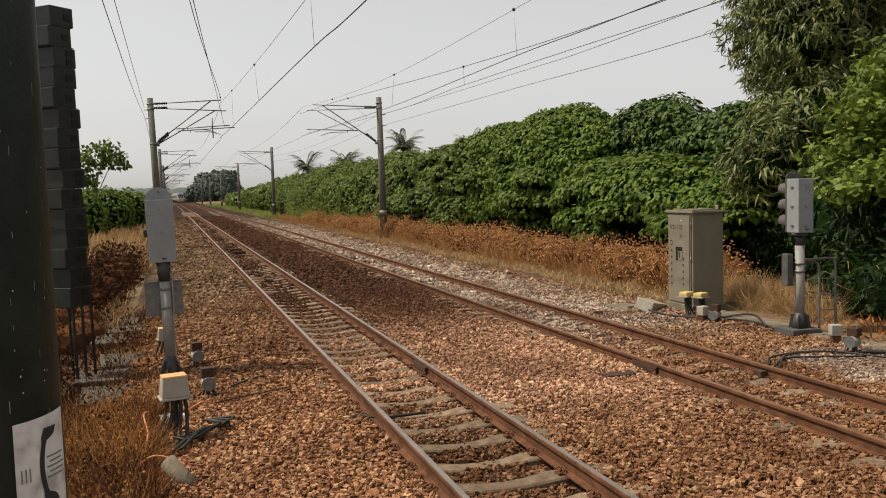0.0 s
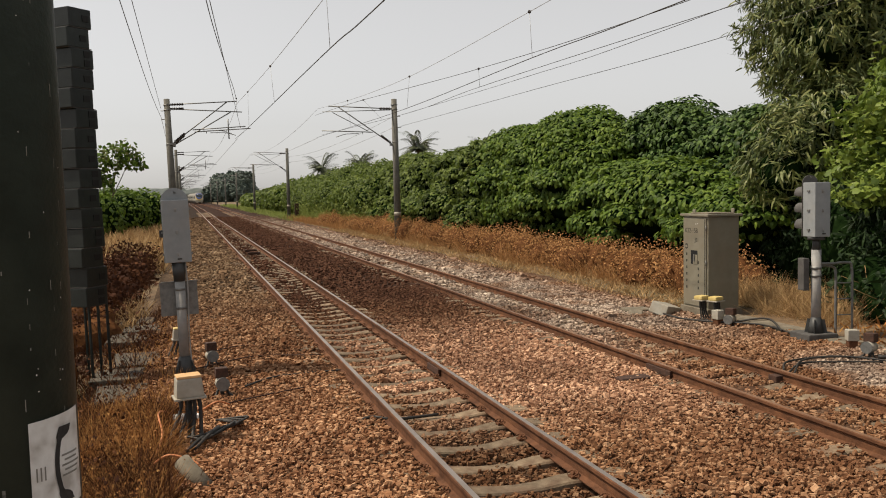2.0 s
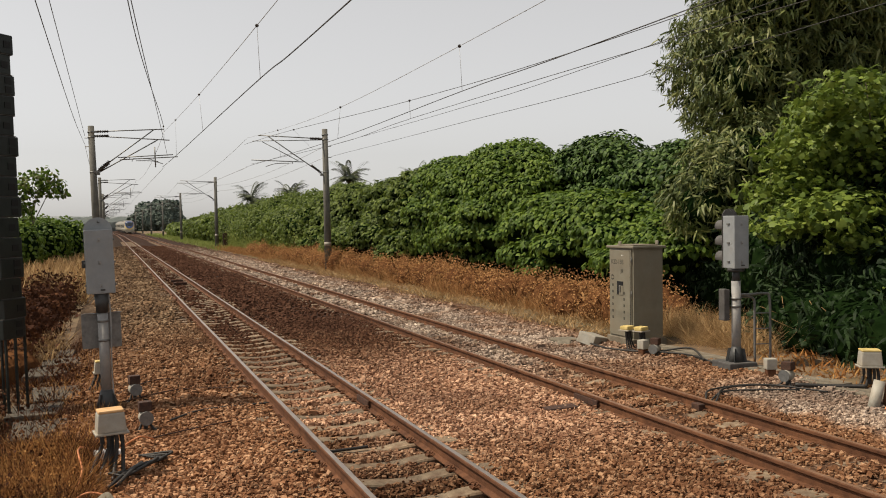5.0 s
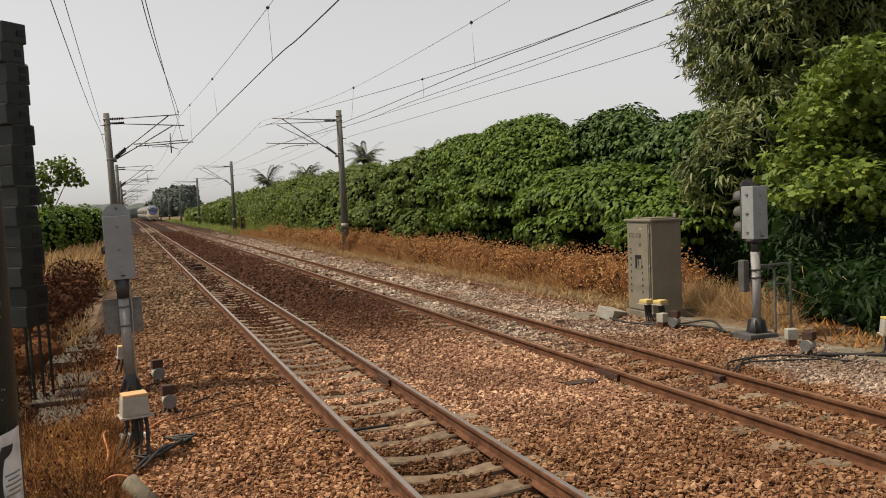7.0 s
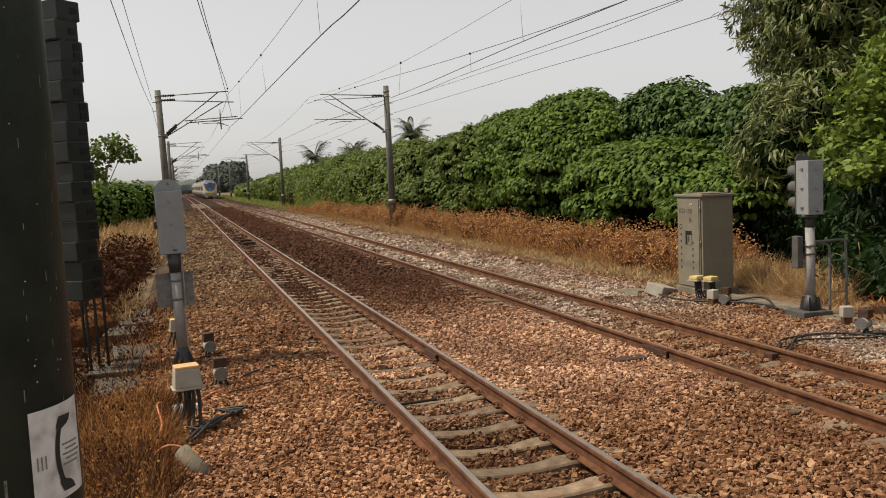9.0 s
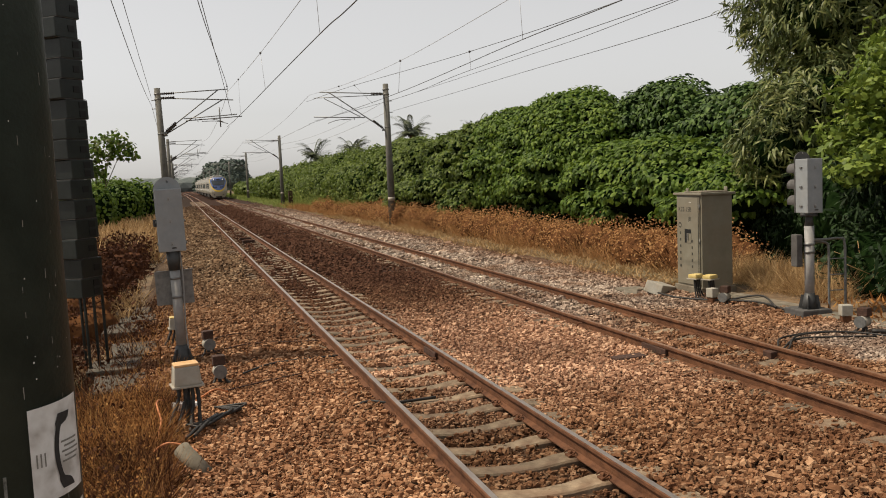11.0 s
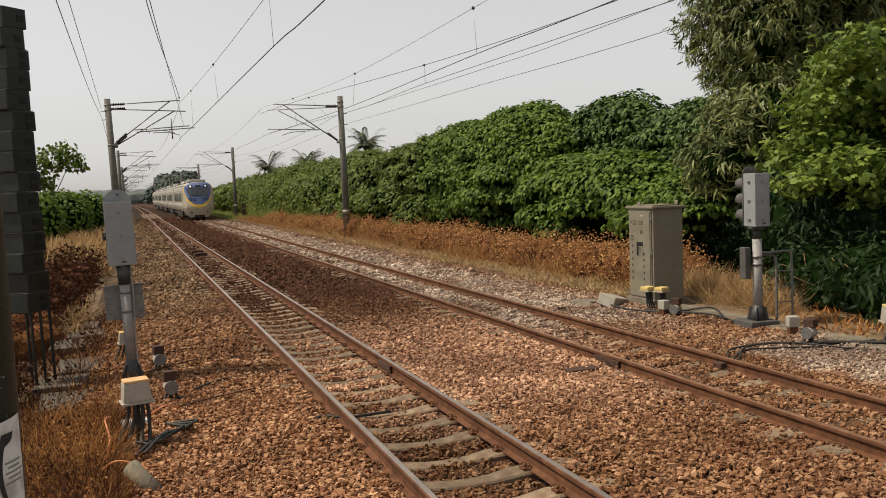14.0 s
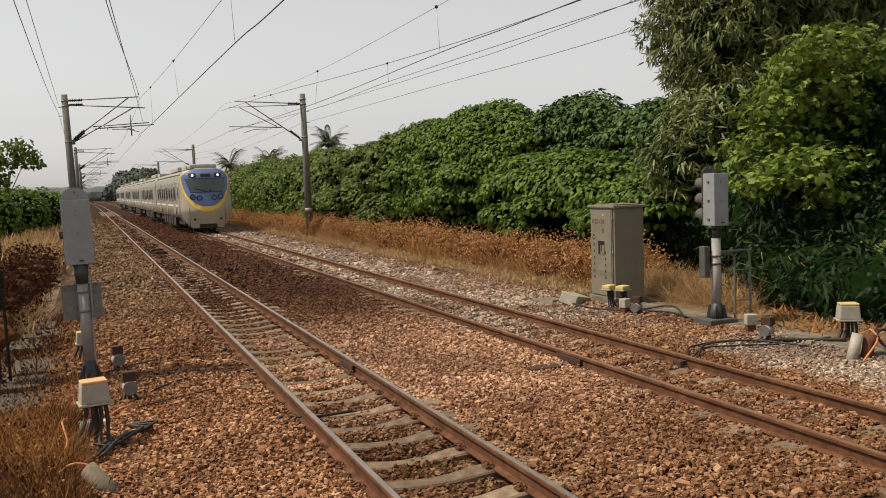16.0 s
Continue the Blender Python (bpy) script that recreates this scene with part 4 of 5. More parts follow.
for m, lab in ((pose(6.36, 13.86, -0.16, 0, 0, 20), ""), (pose(6.50, 13.62, -0.16, 0, 0, 20), "")):
    ob = empty("cable_terminal", m, "yellow-capped cable terminal on black cables before the cabinet", "cable terminal", "cable terminals")
    part("cap", box((0, 0, 0.39), (0.22, 0.18, 0.075), 0.025), "yellow", ob)
    part("rim", box((0, 0, 0.345), (0.26, 0.22, 0.02), 0.006), "boxgrey", ob)
    for k in range(4):
        part("cable_tail", tube(arc([(-0.07 + 0.045 * k, -0.02, 0.34), (-0.08 + 0.05 * k, -0.04, 0.16), (-0.12 + 0.07 * k, -0.10, 0.02), (-0.2 + 0.12 * k, -0.22, 0.0)], 5), 0.016, 6), "cable", ob)


def bell(m, label):
    ob = empty("track_terminal", m, label, "track terminal", "track terminals")
    part("top_box", box((0, 0.02, 0.30), (0.15, 0.13, 0.12), 0.01), "rust_dark", ob)
    bm = cyl((0, -0.09, 0.17), (0, 0.07, 0.17), 0.078, 0.078, 20)
    part("drum", bm, "boxgrey", ob, "round pale grey drum")
    part("drum_rim", cyl((0, -0.10, 0.17), (0, -0.09, 0.17), 0.084, 0.084, 20), "galv", ob)
    part("stem", cyl((0, 0.0, 0.0), (0, 0.0, 0.12), 0.025, 0.025, 8), "sigdark", ob)
    for k in (-0.05, 0.05):
        part("cable_tail", tube(arc([(k, -0.02, 0.1), (k * 1.6, -0.05, 0.04), (k * 3, -0.16, 0.0)], 5), 0.016, 6), "cable", ob)
    return ob


bell(pose(-2.27, 12.95, -0.20, 0, 0, 12), "small drum-shaped track terminal with a rusty box on top")
bell(pose(-2.20, 10.92, -0.20, 0, 0, 6), "small drum-shaped track terminal near a black cable")
bell(pose(6.40, 9.75, -0.18, 0, 0, -70), "pale drum-shaped terminal on the ballast shoulder")
bell(pose(6.45, 13.1, -0.24, 0, 0, -60), "pale drum-shaped terminal beside the cabinet")
for m in (pose(6.66, 10.4, -0.16, 0, 0, -20), pose(6.30, 13.25, -0.20, 0, 0, 15)):
    ob = empty("trackside_post", m, "short grey box on a stub post beside the track", "marker post", "stub posts")
    part("box", box((0, 0, 0.20), (0.16, 0.15, 0.16), 0.012), "boxgrey", ob)
    part("stub", box((0, 0, 0.06), (0.13, 0.12, 0.16), 0.01), "rust", ob)


def slab(m, size, label, material="concrete"):
    bm = box((0, 0, size[2] / 2), size, 0.018)
    for v in bm.verts:
        v.co += Vector((noise.noise(v.co * 5 + m.translation), noise.noise(v.co * 5 + m.translation + Vector((9, 0, 0))), 0)) * 0.02
    ob = tagged(link("concrete_slab", bm, material), label, "slab", "loose slabs")
    ob.matrix_basis = m


slab(pose(6.22, 14.95, -0.22, 16, 10, 35), (0.62, 0.36, 0.22), "tilted broken concrete block on the ballast", "boxgrey")
slab(pose(6.0, 15.6, -0.21, 4, 3, 15), (0.6, 0.35, 0.06), "flat grey concrete slab lying on the ballast")
slab(pose(5.75, 15.2, -0.21, 2, -3, 60), (0.5, 0.25, 0.05), "flat dark concrete slab lying on the ballast")
for y, tilt, turn, lab in ((18.6, 0.5, -3, "grey concrete trough lid lying flat among dry weeds"), (17.5, -1, 2, "grey concrete trough lid with a dark gap beside it"),
                           (16.35, 1, -4, "weathered concrete trough lid among weeds"), (14.1, 2, 5, "weathered concrete trough lid tilted in its trough"),
                           (12.9, -1.5, -2, "weathered concrete trough lid beside dry grass"), (11.6, 1.5, 3, "weathered concrete trough lid half under dry grass")):
    slab(pose(-3.50 + 0.03 * turn, y, -0.32, tilt, tilt * 0.7, turn), (0.66, 0.96, 0.13), lab, "oldconcrete")
slab(pose(3.3 - 0.45, 9.85, -0.20, 0, 0, 3), (0.45, 0.22, 0.05), "thin dark slab under the rail joint", "rust_dark")
# cable trough beside the second track
for k in range(14):
    slab(pose(6.95 + 0.05 * math.sin(k), 15.6 - 0.62 * k - 1.6, -0.215 + 0.01 * math.sin(k * 3), 0, 0, 2 * math.sin(k * 2)), (0.42, 0.60, 0.09), "pale concrete cable trough lid along the track")

cable([(6.2, 15.4, -0.16), (6.0, 14.2, -0.16), (6.2, 13.4, -0.15), (6.7, 12.6, -0.13), (6.6, 11.6, -0.14)])
cable([(6.5, 13.1, -0.14), (6.75, 12.5, -0.02), (6.6, 11.9, -0.13)])
cable([(4.75, 9.4, -0.16), (5.2, 9.9, -0.165), (5.9, 10.0, -0.165), (6.3, 9.7, -0.16)], 0.014)
cable([(4.75, 9.3, -0.17), (5.3, 9.75, -0.17), (5.8, 9.65, -0.17), (6.3, 9.4, -0.165)], 0.014)
cable([(4.8, 9.25, -0.17), (5.4, 9.85, -0.15), (6.0, 9.85, -0.15), (6.3, 9.6, -0.16), (6.5, 9.1, -0.16)], 0.014)
cable([(7.1, 9.0, -0.12), (6.8, 9.3, -0.14), (6.4, 9.6, -0.14)], 0.03)
cable([(-2.5, 12.6, -0.16), (-1.7, 13.2, -0.15), (-1.0, 13.1, -0.16), (-0.6, 13.0, -0.16)], 0.009, "rust_dark", "thin brown cable lying across the ballast")
cable([(-2.2, 10.3, -0.17), (-1.6, 10.6, -0.16), (-1.0, 10.9, -0.17), (-0.6, 10.8, -0.17)], 0.009, "rust_dark", "thin brown cable lying across the ballast")
cable([(-1.9, 11.2, -0.17), (-1.5, 11.55, -0.15), (-0.9, 11.7, -0.16), (-0.6, 11.65, -0.15)], 0.014)
cable([(-2.7, 12.9, -0.17), (-2.0, 14.2, -0.16), (-1.2, 14.3, -0.17)], 0.009, "rust_dark", "thin brown cable lying across the ballast")
cable([(-2.3, 9.25, -0.17), (-2.5, 8.75, -0.15), (-2.62, 8.4, -0.16)], 0.018)
cable([(-2.05, 9.35, -0.17), (-2.35, 8.95, -0.13), (-2.55, 8.45, -0.16)], 0.018)
# A few real cables; the rest fill in the junction box's dark shadow.
for k in range(6):
    a = 0.11 * k
    cable([(-2.62 + 0.05 * k, 8.85, -0.14), (-2.45 + 0.07 * k, 8.75 + a, -0.15), (-2.25 + 0.05 * k, 9.05 + a * 0.6, -0.14 + 0.01 * (k % 3)), (-2.12 - 0.04 * k, 9.35 + 0.04 * k, -0.17)], 0.014)
cable([(-1.0, 8.75, -0.17), (-0.75, 8.9, -0.13), (-0.5, 8.8, -0.15), (0.0, 8.9, -0.17)], 0.018)
cable([(-2.75, 10.2, -0.2), (-2.9, 9.4, 0.0), (-2.85, 8.7, -0.05), (-2.9, 8.3, -0.15)], 0.010, "orangecable", "thin orange cable curling through dry grass")
cable([(-3.0, 7.9, -0.2), (-2.8, 7.8, -0.02), (-2.6, 7.75, -0.06), (-2.52, 7.7, -0.1)], 0.011, "orangecable", "thin orange cable beside a pale pipe stub")
cable([(-2.5, 10.0, -0.18), (-2.3, 9.9, -0.05), (-2.15, 10.05, -0.12)], 0.010, "orangecable", "thin orange cable near the junction box")

ob = empty("pipe_stub", pose(-2.50, 7.52, -0.20, -58, 0, 40), "pale grey plastic pipe stub sticking out of the ballast", "pipe", "pipe stubs")
part("pipe", cyl((0, 0, -0.1), (0, 0, 0.30), 0.075, 0.075, 18), "concrete", ob)
ob = tagged(link("white_bag", box((0, 0, 0.05), (0.30, 0.16, 0.10), 0.04), "white"), "crumpled white plastic scrap on the ballast", "litter")
ob.matrix_basis = pose(-2.62, 9.75, -0.20, 0, 8, 30)
for x, y, h, r, mm, tilt, lab in ((6.42, 8.25, 0.36, 0.07, "boxgrey", 18, "pale pipe stub leaning at the track side"), (6.62, 8.2, 0.34, 0.075, "rust", 12, "rusty brown pipe stub at the track side")):
    ob = empty("pipe_stub", pose(x, y, -0.2, 0, tilt, 0), lab, "pipe", "pipe stubs")
    part("pipe", cyl((0, 0, -0.1), (0, 0, h), r, r, 18), mm, ob)
cable([(6.35, 8.0, -0.18), (6.7, 8.1, 0.05), (6.9, 8.4, 0.12), (7.2, 8.7, -0.1)], 0.013, "orangecable", "thin orange cable looping over pipe stubs")
cable([(6.9, 8.0, -0.18), (6.8, 8.2, 0.08), (7.1, 8.3, 0.10), (7.2, 8.1, -0.18)], 0.02)
ob = empty("marker_post", pose(8.0, 88.5, -0.1), "short dark brown timber post beside a mast", "post")
part("post", box((0, 0, 0.75), (0.42, 0.3, 1.5), 0.03), "rust_dark", ob)


# ---------- near pole and the black column ----------
rl0 = random.Random(3)
pole = empty("telephone_pole", pose(-3.006, 2.2, 0, 0, -0.17, 0), "dark green painted round pole with a telephone sticker", "pole")
PR = lambda z: 0.178 - 0.004 * z
part("pole", cyl((0, 0, -0.4), (0, 0, 7.5), PR(-0.4), PR(7.5), 48), "pole", pole)


def wrapped(name, a0, a1, z0, z1, off, material, parent, nz=4, na=16, slant=0.0):
    """A thin sheet on the round pole between two angles and heights."""
    bm = bmesh.new()
    rows = []
    for i in range(nz + 1):
        z = z0 + (z1 - z0) * i / nz
        rows.append([bm.verts.new(((PR(z) + off) * math.cos(a0 + (a1 - a0) * k / na), (PR(z) + off) * math.sin(a0 + (a1 - a0) * k / na), z + slant * k / na)) for k in range(na + 1)])
    for u, w in zip(rows, rows[1:]):
        for k in range(na):
            f = bm.faces.new((u[k], u[k + 1], w[k + 1], w[k]))
            f.smooth = True
    return part(name, bm, material, parent)


D = math.radians
st = wrapped("sticker", D(-64), D(-8), 1.47, 1.715, 0.002, "white", pole, slant=0.012)
tagged(st, label="worn white sticker with a black telephone handset")
bm = bmesh.new()
rows = []
for i in range(25):
    u = i / 12 - 1
    z = 1.592 + 0.098 * u
    mid = -41 + 8 * u * u
    half = 2.4 if abs(u) < 0.66 else 2.4 + 8.0 * min(1.0, (abs(u) - 0.66) / 0.12)
    lo, hi = mid - min(half, 4.2), mid + half
    rows.append([bm.verts.new(((PR(z) + 0.0035) * math.cos(D(a)), (PR(z) + 0.0035) * math.sin(D(a)), z)) for a in (lo, (lo + hi) / 2, hi)])
for u, w in zip(rows, rows[1:]):
    for k in range(2):
        bm.faces.new((u[k], u[k + 1], w[k + 1], w[k]))
part("handset", bm, "ink", st, "black telephone handset drawing")
for k in range(3):
    wrapped("worn_print", D(-60 + 3.5 * k), D(-58.7 + 3.5 * k), 1.565, 1.60, 0.0035, "faint", st, 1, 2)
for k in range(5):
    wrapped("worn_print", D(-36 + 3 * (k % 2)), D(-16 + 2 * (k % 3)), 1.56 + 0.013 * k, 1.565 + 0.013 * k, 0.0035, "faint", st, 1, 4)
wrapped("torn_sticker", D(-42), D(-8), 1.33, 1.425, 0.002, "white", pole, slant=0.02)

for k in range(22):
    a, z = rl0.uniform(-75, -5), rl0.uniform(1.75, 3.0)
    wrapped("paint_chip", D(a), D(a + rl0.uniform(0.5, 1.1)), z, z + rl0.uniform(0.002, 0.005), 0.001, "white", pole, 1, 1)

part("weld_seam", tube([(PR(z) * math.cos(D(-104)), PR(z) * math.sin(D(-104)), z) for z in [0.06 * i + 0.004 * (i % 2) for i in range(110)]], 0.004, 5), "pole", pole, "rough vertical weld seam")
for k in range(46):
    a, z = rl0.uniform(-125, -12), rl0.uniform(1.45, 3.0)
    wrapped("scratch", D(a), D(a + rl0.uniform(0.3, 0.9)), z, z + rl0.uniform(0.006, 0.035), 0.001, "faint", pole, 1, 1)
wrapped("scuff", D(-86), D(-83.4), 1.49, 1.56, 0.001, "worn", pole, 2, 2)

tower = empty("black_box_column", pose(-3.91, 13.0, -0.36, 0, -0.9, 0), "tall column of stacked black plastic boxes on metal legs", "equipment column")
for k in range(15):
    z = 1.15 + 0.272 * k
    off = 0.022 * math.sin(k * 2.3)
    turn = pose(0, 0, 0, 0, 0, 52 + 1.2 * math.sin(k * 1.7))
    b = part("box", box((off - 0.02, off, z + 0.132), (0.40, 0.46, 0.262), 0.012, turn), "crate", tower)
    for zz in ((0.13,) if k % 3 else (0.07, 0.19)):
        cpos = Vector((off - 0.02, off, z + zz)) + turn.to_3x3() @ Vector((0.08 + 0.01 * math.sin(k), -0.229, 0))
        part("slot", box(cpos, (0.11, 0.016, 0.085), 0, turn), "black", b)
for k in range(1, 15):
    part("seam", box((-0.02, 0, 1.148 + 0.272 * k), (0.404, 0.464, 0.006), 0, pose(0, 0, 0, 0, 0, 52)), "hood", tower)
for sx, sy in ((-0.17, -0.2), (0.17, -0.2), (-0.17, 0.2), (0.17, 0.2), (0.0, -0.2)):
    p = pose(0, 0, 0, 0, 0, 52).to_3x3() @ Vector((sx, sy, 0))
    part("leg", box((p.x, p.y, 0.57), (0.03, 0.03, 1.18), 0.004, pose(0, 0, 0, 0, 0, 52)), "crate", tower)


# ---------- vegetation ----------
HY = [57, 66, 79, 98, 126, 157, 200]
HZ = [4.7, 4.75, 4.85, 4.95, 4.5, 3.7, 3.3]
rl = random.Random(5)


def mounds(big, per, r0, r1):
    """Big rounded masses with many small flattened clumps over their open sides."""
    out = list(big)
    for x, y, z, rx, ry, rz in big:
        for k in range(int(per * 2 * math.pi * ((rx * ry + ry * rz + rx * rz) / 3))):
            d = Vector((rl.gauss(-0.45, 0.7), rl.gauss(0, 0.9), rl.gauss(0.35, 0.7))).normalized()
            r = rl.uniform(r0, r1)
            c = (x + d.x * rx * 0.93, y + d.y * ry * 0.93, z + d.z * rz * 0.93 - 0.25 * r)
            if c[2] > 0.75:
                out.append((*c, r, r * 1.25, r * 0.62))
    return out


# one broad swell behind, a lower one before it, and separate shrubs along the line
BIG = [(11.4, 30.0, 2.55, 2.1, 4.4, 2.5), (11.3, 34.8, 2.45, 1.8, 2.5, 2.45), (10.6, 23.2, 1.75, 1.45, 4.6, 1.25), (10.3, 18.6, 1.35, 0.9, 1.6, 0.9), (10.4, 28.3, 2.2, 1.2, 2.4, 1.3)]
LOW = [(11.8, 40.6, 2.45, 1.8, 2.2, 2.35), (12.0, 45.6, 2.45, 1.9, 2.2, 2.15), (10.6, 43.4, 1.45, 1.3, 1.9, 1.2), (11.6, 51.4, 2.25, 1.9, 2.4, 2.25), (12.0, 56.5, 2.5, 2.0, 2.8, 2.2),
       (9.9, 37.9, 1.05, 0.8, 1.0, 0.75), (9.9, 47.6, 1.15, 0.95, 1.7, 0.95), (9.8, 53.5, 1.1, 1.0, 1.8, 0.9)]
DEEP = [(13.0, 25.6, 3.35, 1.5, 2.2, 1.65), (13.0, 21.9, 3.0, 1.3, 1.6, 1.45), (12.2, 19.3, 2.9, 1.1, 1.3, 1.2), (12.0, 23.6, 2.6, 0.8, 1.2, 0.9)]
front = lambda p, nr: ((nr[:, 0] < 0.45) | (nr[:, 2] > 0.3)) & (nr[:, 2] > -0.45)
HANG = (HEART[0] * np.array([0.92, 1.12, 1.0]), HEART[1])
for big, per, r0, r1, material, size, dens, label in (
        (BIG, 1.5, 0.35, 0.75, "vine", 0.145, 165, "broad green swell of hanging heart-leaved vines over shrubs"),
        (LOW, 1.6, 0.35, 0.75, "shrub", 0.17, 95, "green shrubs under vines with dark gaps between them"),
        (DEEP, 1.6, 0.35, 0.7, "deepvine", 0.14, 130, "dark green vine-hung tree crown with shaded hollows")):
    lumps = mounds(big, per, r0, r1)
    hob = empty("vine_thicket", pose(0, 0, 0), label, "thicket", kind="stuff")
    cores("solid_core", lumps, hob, 0.84)
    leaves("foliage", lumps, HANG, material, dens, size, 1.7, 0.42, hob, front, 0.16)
# Row of dark lumps put in as the shade below the overhang.
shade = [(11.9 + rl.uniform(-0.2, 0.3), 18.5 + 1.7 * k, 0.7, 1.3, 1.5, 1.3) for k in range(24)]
hob = empty("undergrowth", pose(0, 0, 0), "dark lumps and leaves coloured as the shade under the vines", "undergrowth", kind="stuff")
cores("solid_core", shade, hob, 0.95)
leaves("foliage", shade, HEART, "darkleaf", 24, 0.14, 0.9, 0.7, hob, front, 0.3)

far_hedge = []
y = 57.0
while y < 190:
    top = float(np.interp(y, HY, HZ))
    for dx, hz in ((0.0, 0.75), (2.0, 0.9), (4.2, 1.0)):
        far_hedge.append((9.9 + dx + rl.uniform(-0.5, 0.5) + bend(y), y + rl.uniform(-1, 1), top * 0.5 * hz, 1.6, 2.2, top * 0.5 * hz + rl.uniform(-0.5, 0.25)))
    y += 2.6
hob = empty("vine_thicket", pose(0, 0, 0), "long green thicket of vines and shrubs further along the line", "thicket", kind="stuff")
cores("solid_core", far_hedge, hob, 0.85)
leaves("foliage", [e for e in far_hedge if e[1] < 105], HEART, "shrub", 48, 0.19, 0.9, 0.6, hob, lambda p, nr: (nr[:, 0] < 0.1) | (nr[:, 2] > 0.6), 0.3)
leaves("foliage", [e for e in far_hedge if e[1] >= 105], HEART, "shrub", 14, 0.40, 0.9, 0.6, hob, lambda p, nr: (nr[:, 0] < 0.1) | (nr[:, 2] > 0.6), 0.25)


def tree(name, base, height, lumps, layers, label, r=0.12, limbs=6):
    ob = empty(name, pose(0, 0, 0), label, "tree")
    bx, by = base
    bm = bmesh.new()
    top = Vector((lumps[0][0], lumps[0][1], height * 0.8))
    cyl((bx, by, -0.4), tuple(Vector((bx, by, -0.4)).lerp(top, 0.5)), r, r * 0.7, 10, bm)
    cyl(tuple(Vector((bx, by, -0.4)).lerp(top, 0.5)), tuple(top), r * 0.7, r * 0.2, 8, bm)
    for k in range(limbs):
        e = lumps[k % len(lumps)]
        a = Vector((bx, by, -0.4)).lerp(top, 0.35 + 0.5 * k / limbs)
        b = Vector((e[0] + rl.uniform(-0.6, 0.6) * e[3], e[1] + rl.uniform(-0.6, 0.6) * e[4], e[2] + rl.uniform(-0.2, 0.6) * e[5]))
        cyl(tuple(a), tuple(b), r * 0.45, r * 0.1, 6, bm)
    part("trunk", bm, "bark", ob)
    for material, shape, density, size, droop, jit, thick in layers:
        leaves("crown", lumps, shape, material, density, size, droop, jit, ob, None, thick)
    return ob


# tall bamboo-like tree with narrow drooping leaves
NARROW = (BLADE[0] * np.array([1.0, 1, 1]), BLADE[1])
bam = [(13.6, 18.5, 6.2, 2.5, 2.2, 2.6), (12.3, 17.5, 5.7, 1.35, 1.3, 1.3), (12.3, 17.0, 7.4, 1.1, 1.2, 1.1), (15.4, 17.5, 4.2, 2.0, 2.0, 2.4), (11.5, 16.9, 3.5, 1.1, 1.0, 0.95),
       (12.5, 17.2, 3.6, 1.3, 1.1, 1.2), (10.7, 16.9, 3.1, 0.8, 0.8, 0.8), (10.2, 16.7, 2.5, 0.7, 0.8, 0.75), (13.4, 17.0, 8.6, 2.2, 1.8, 1.8), (15.6, 17.5, 7.4, 2.0, 2.0, 2.5), (11.2, 16.5, 2.2, 0.9, 0.8, 0.8), (12.2, 16.6, 2.2, 1.0, 0.8, 0.9)]


def sprays(name, lumps, material, density, blades, size, parent, spread=0.9, keep=None):
    """Fans of narrow hanging leaves."""
    p, nr = shell(lumps, density, 0.6, keep)
    n = len(p)
    p = np.repeat(p, blades, 0) + rng.normal(size=(n * blades, 3)) * 0.06
    nr = np.repeat(nr, blades, 0)
    g = np.repeat(np.array([0, 0, -0.75]) + rng.normal(size=(n, 3)) * 0.35, blades, 0) + nr * 0.5 + rng.normal(size=(n * blades, 3)) * 0.45 * spread
    nn = nr + rng.normal(size=(n * blades, 3)) * 0.7 + np.array([0, 0, 0.4])
    v, f = place(NARROW, p, nn, g, size * rng.uniform(0.6, 1.3, n * blades))
    return raw(name, v, f, material, parent)


ob = tree("bamboo_tree", (13.2, 18.6), 8.5, bam, [], "tall tree with narrow drooping dark green leaves", 0.16, 9)
cores("solid_core", bam, ob, 0.72)
sprays("crown", bam, "bamboo", 42, 8, 0.25, ob)

brt = [(11.6, 13.0, 4.0, 0.9, 0.8, 0.30)]
for k in range(95):
    zz = rl.uniform(1.5, 4.6)
    yy = rl.uniform(11.9, 14.4)
    lo = (8.95 + 0.6 * abs(zz - 2.6)) * (yy + 0.3) / 13.0
    brt.append((lo + (13.4 - lo) * rl.random() ** 1.5, yy, zz, rl.uniform(0.4, 0.75), rl.uniform(0.4, 0.7), rl.uniform(0.12, 0.24)))
ob = tree("broadleaf_tree", (12.4, 13.8), 4.2, brt, [("bright", LOBED, 90, 0.155, 0.75, 0.45, 0.2)], "young broadleaf tree with bright lobed leaves", 0.07, 9)
low = [(9.9, 10.9, 0.55, 0.6, 0.7, 0.5), (10.6, 10.3, 0.9, 0.7, 0.8, 0.8), (9.3, 9.6, 0.35, 0.45, 0.5, 0.35)]
ob = tree("broadleaf_sapling", (10.2, 10.8), 1.4, low, [("bright", LOBED, 110, 0.16, 0.5, 0.5, 0.3)], "low sapling with bright lobed leaves among dark undergrowth", 0.03, 4)

# Undergrowth darkened by colour for the shade of the trees above.
dark = []
for k in range(26):
    yy = 8.0 + 0.42 * k
    dark.append((10.6 + 0.05 * k + rl.uniform(-0.5, 0.4), yy, 0.8 + rl.uniform(-0.2, 0.6), 1.1, 1.1, 1.2))
    dark.append((12.4 + rl.uniform(-0.5, 0.5), yy, 2.2 + rl.uniform(-0.4, 0.6), 1.3, 1.3, 1.6))
for k in range(9):
    dark.append((9.0 + rl.uniform(-0.25, 0.4), 7.6 + 0.62 * k, 0.25 + rl.uniform(0, 0.3), 0.75, 0.8, 0.7))
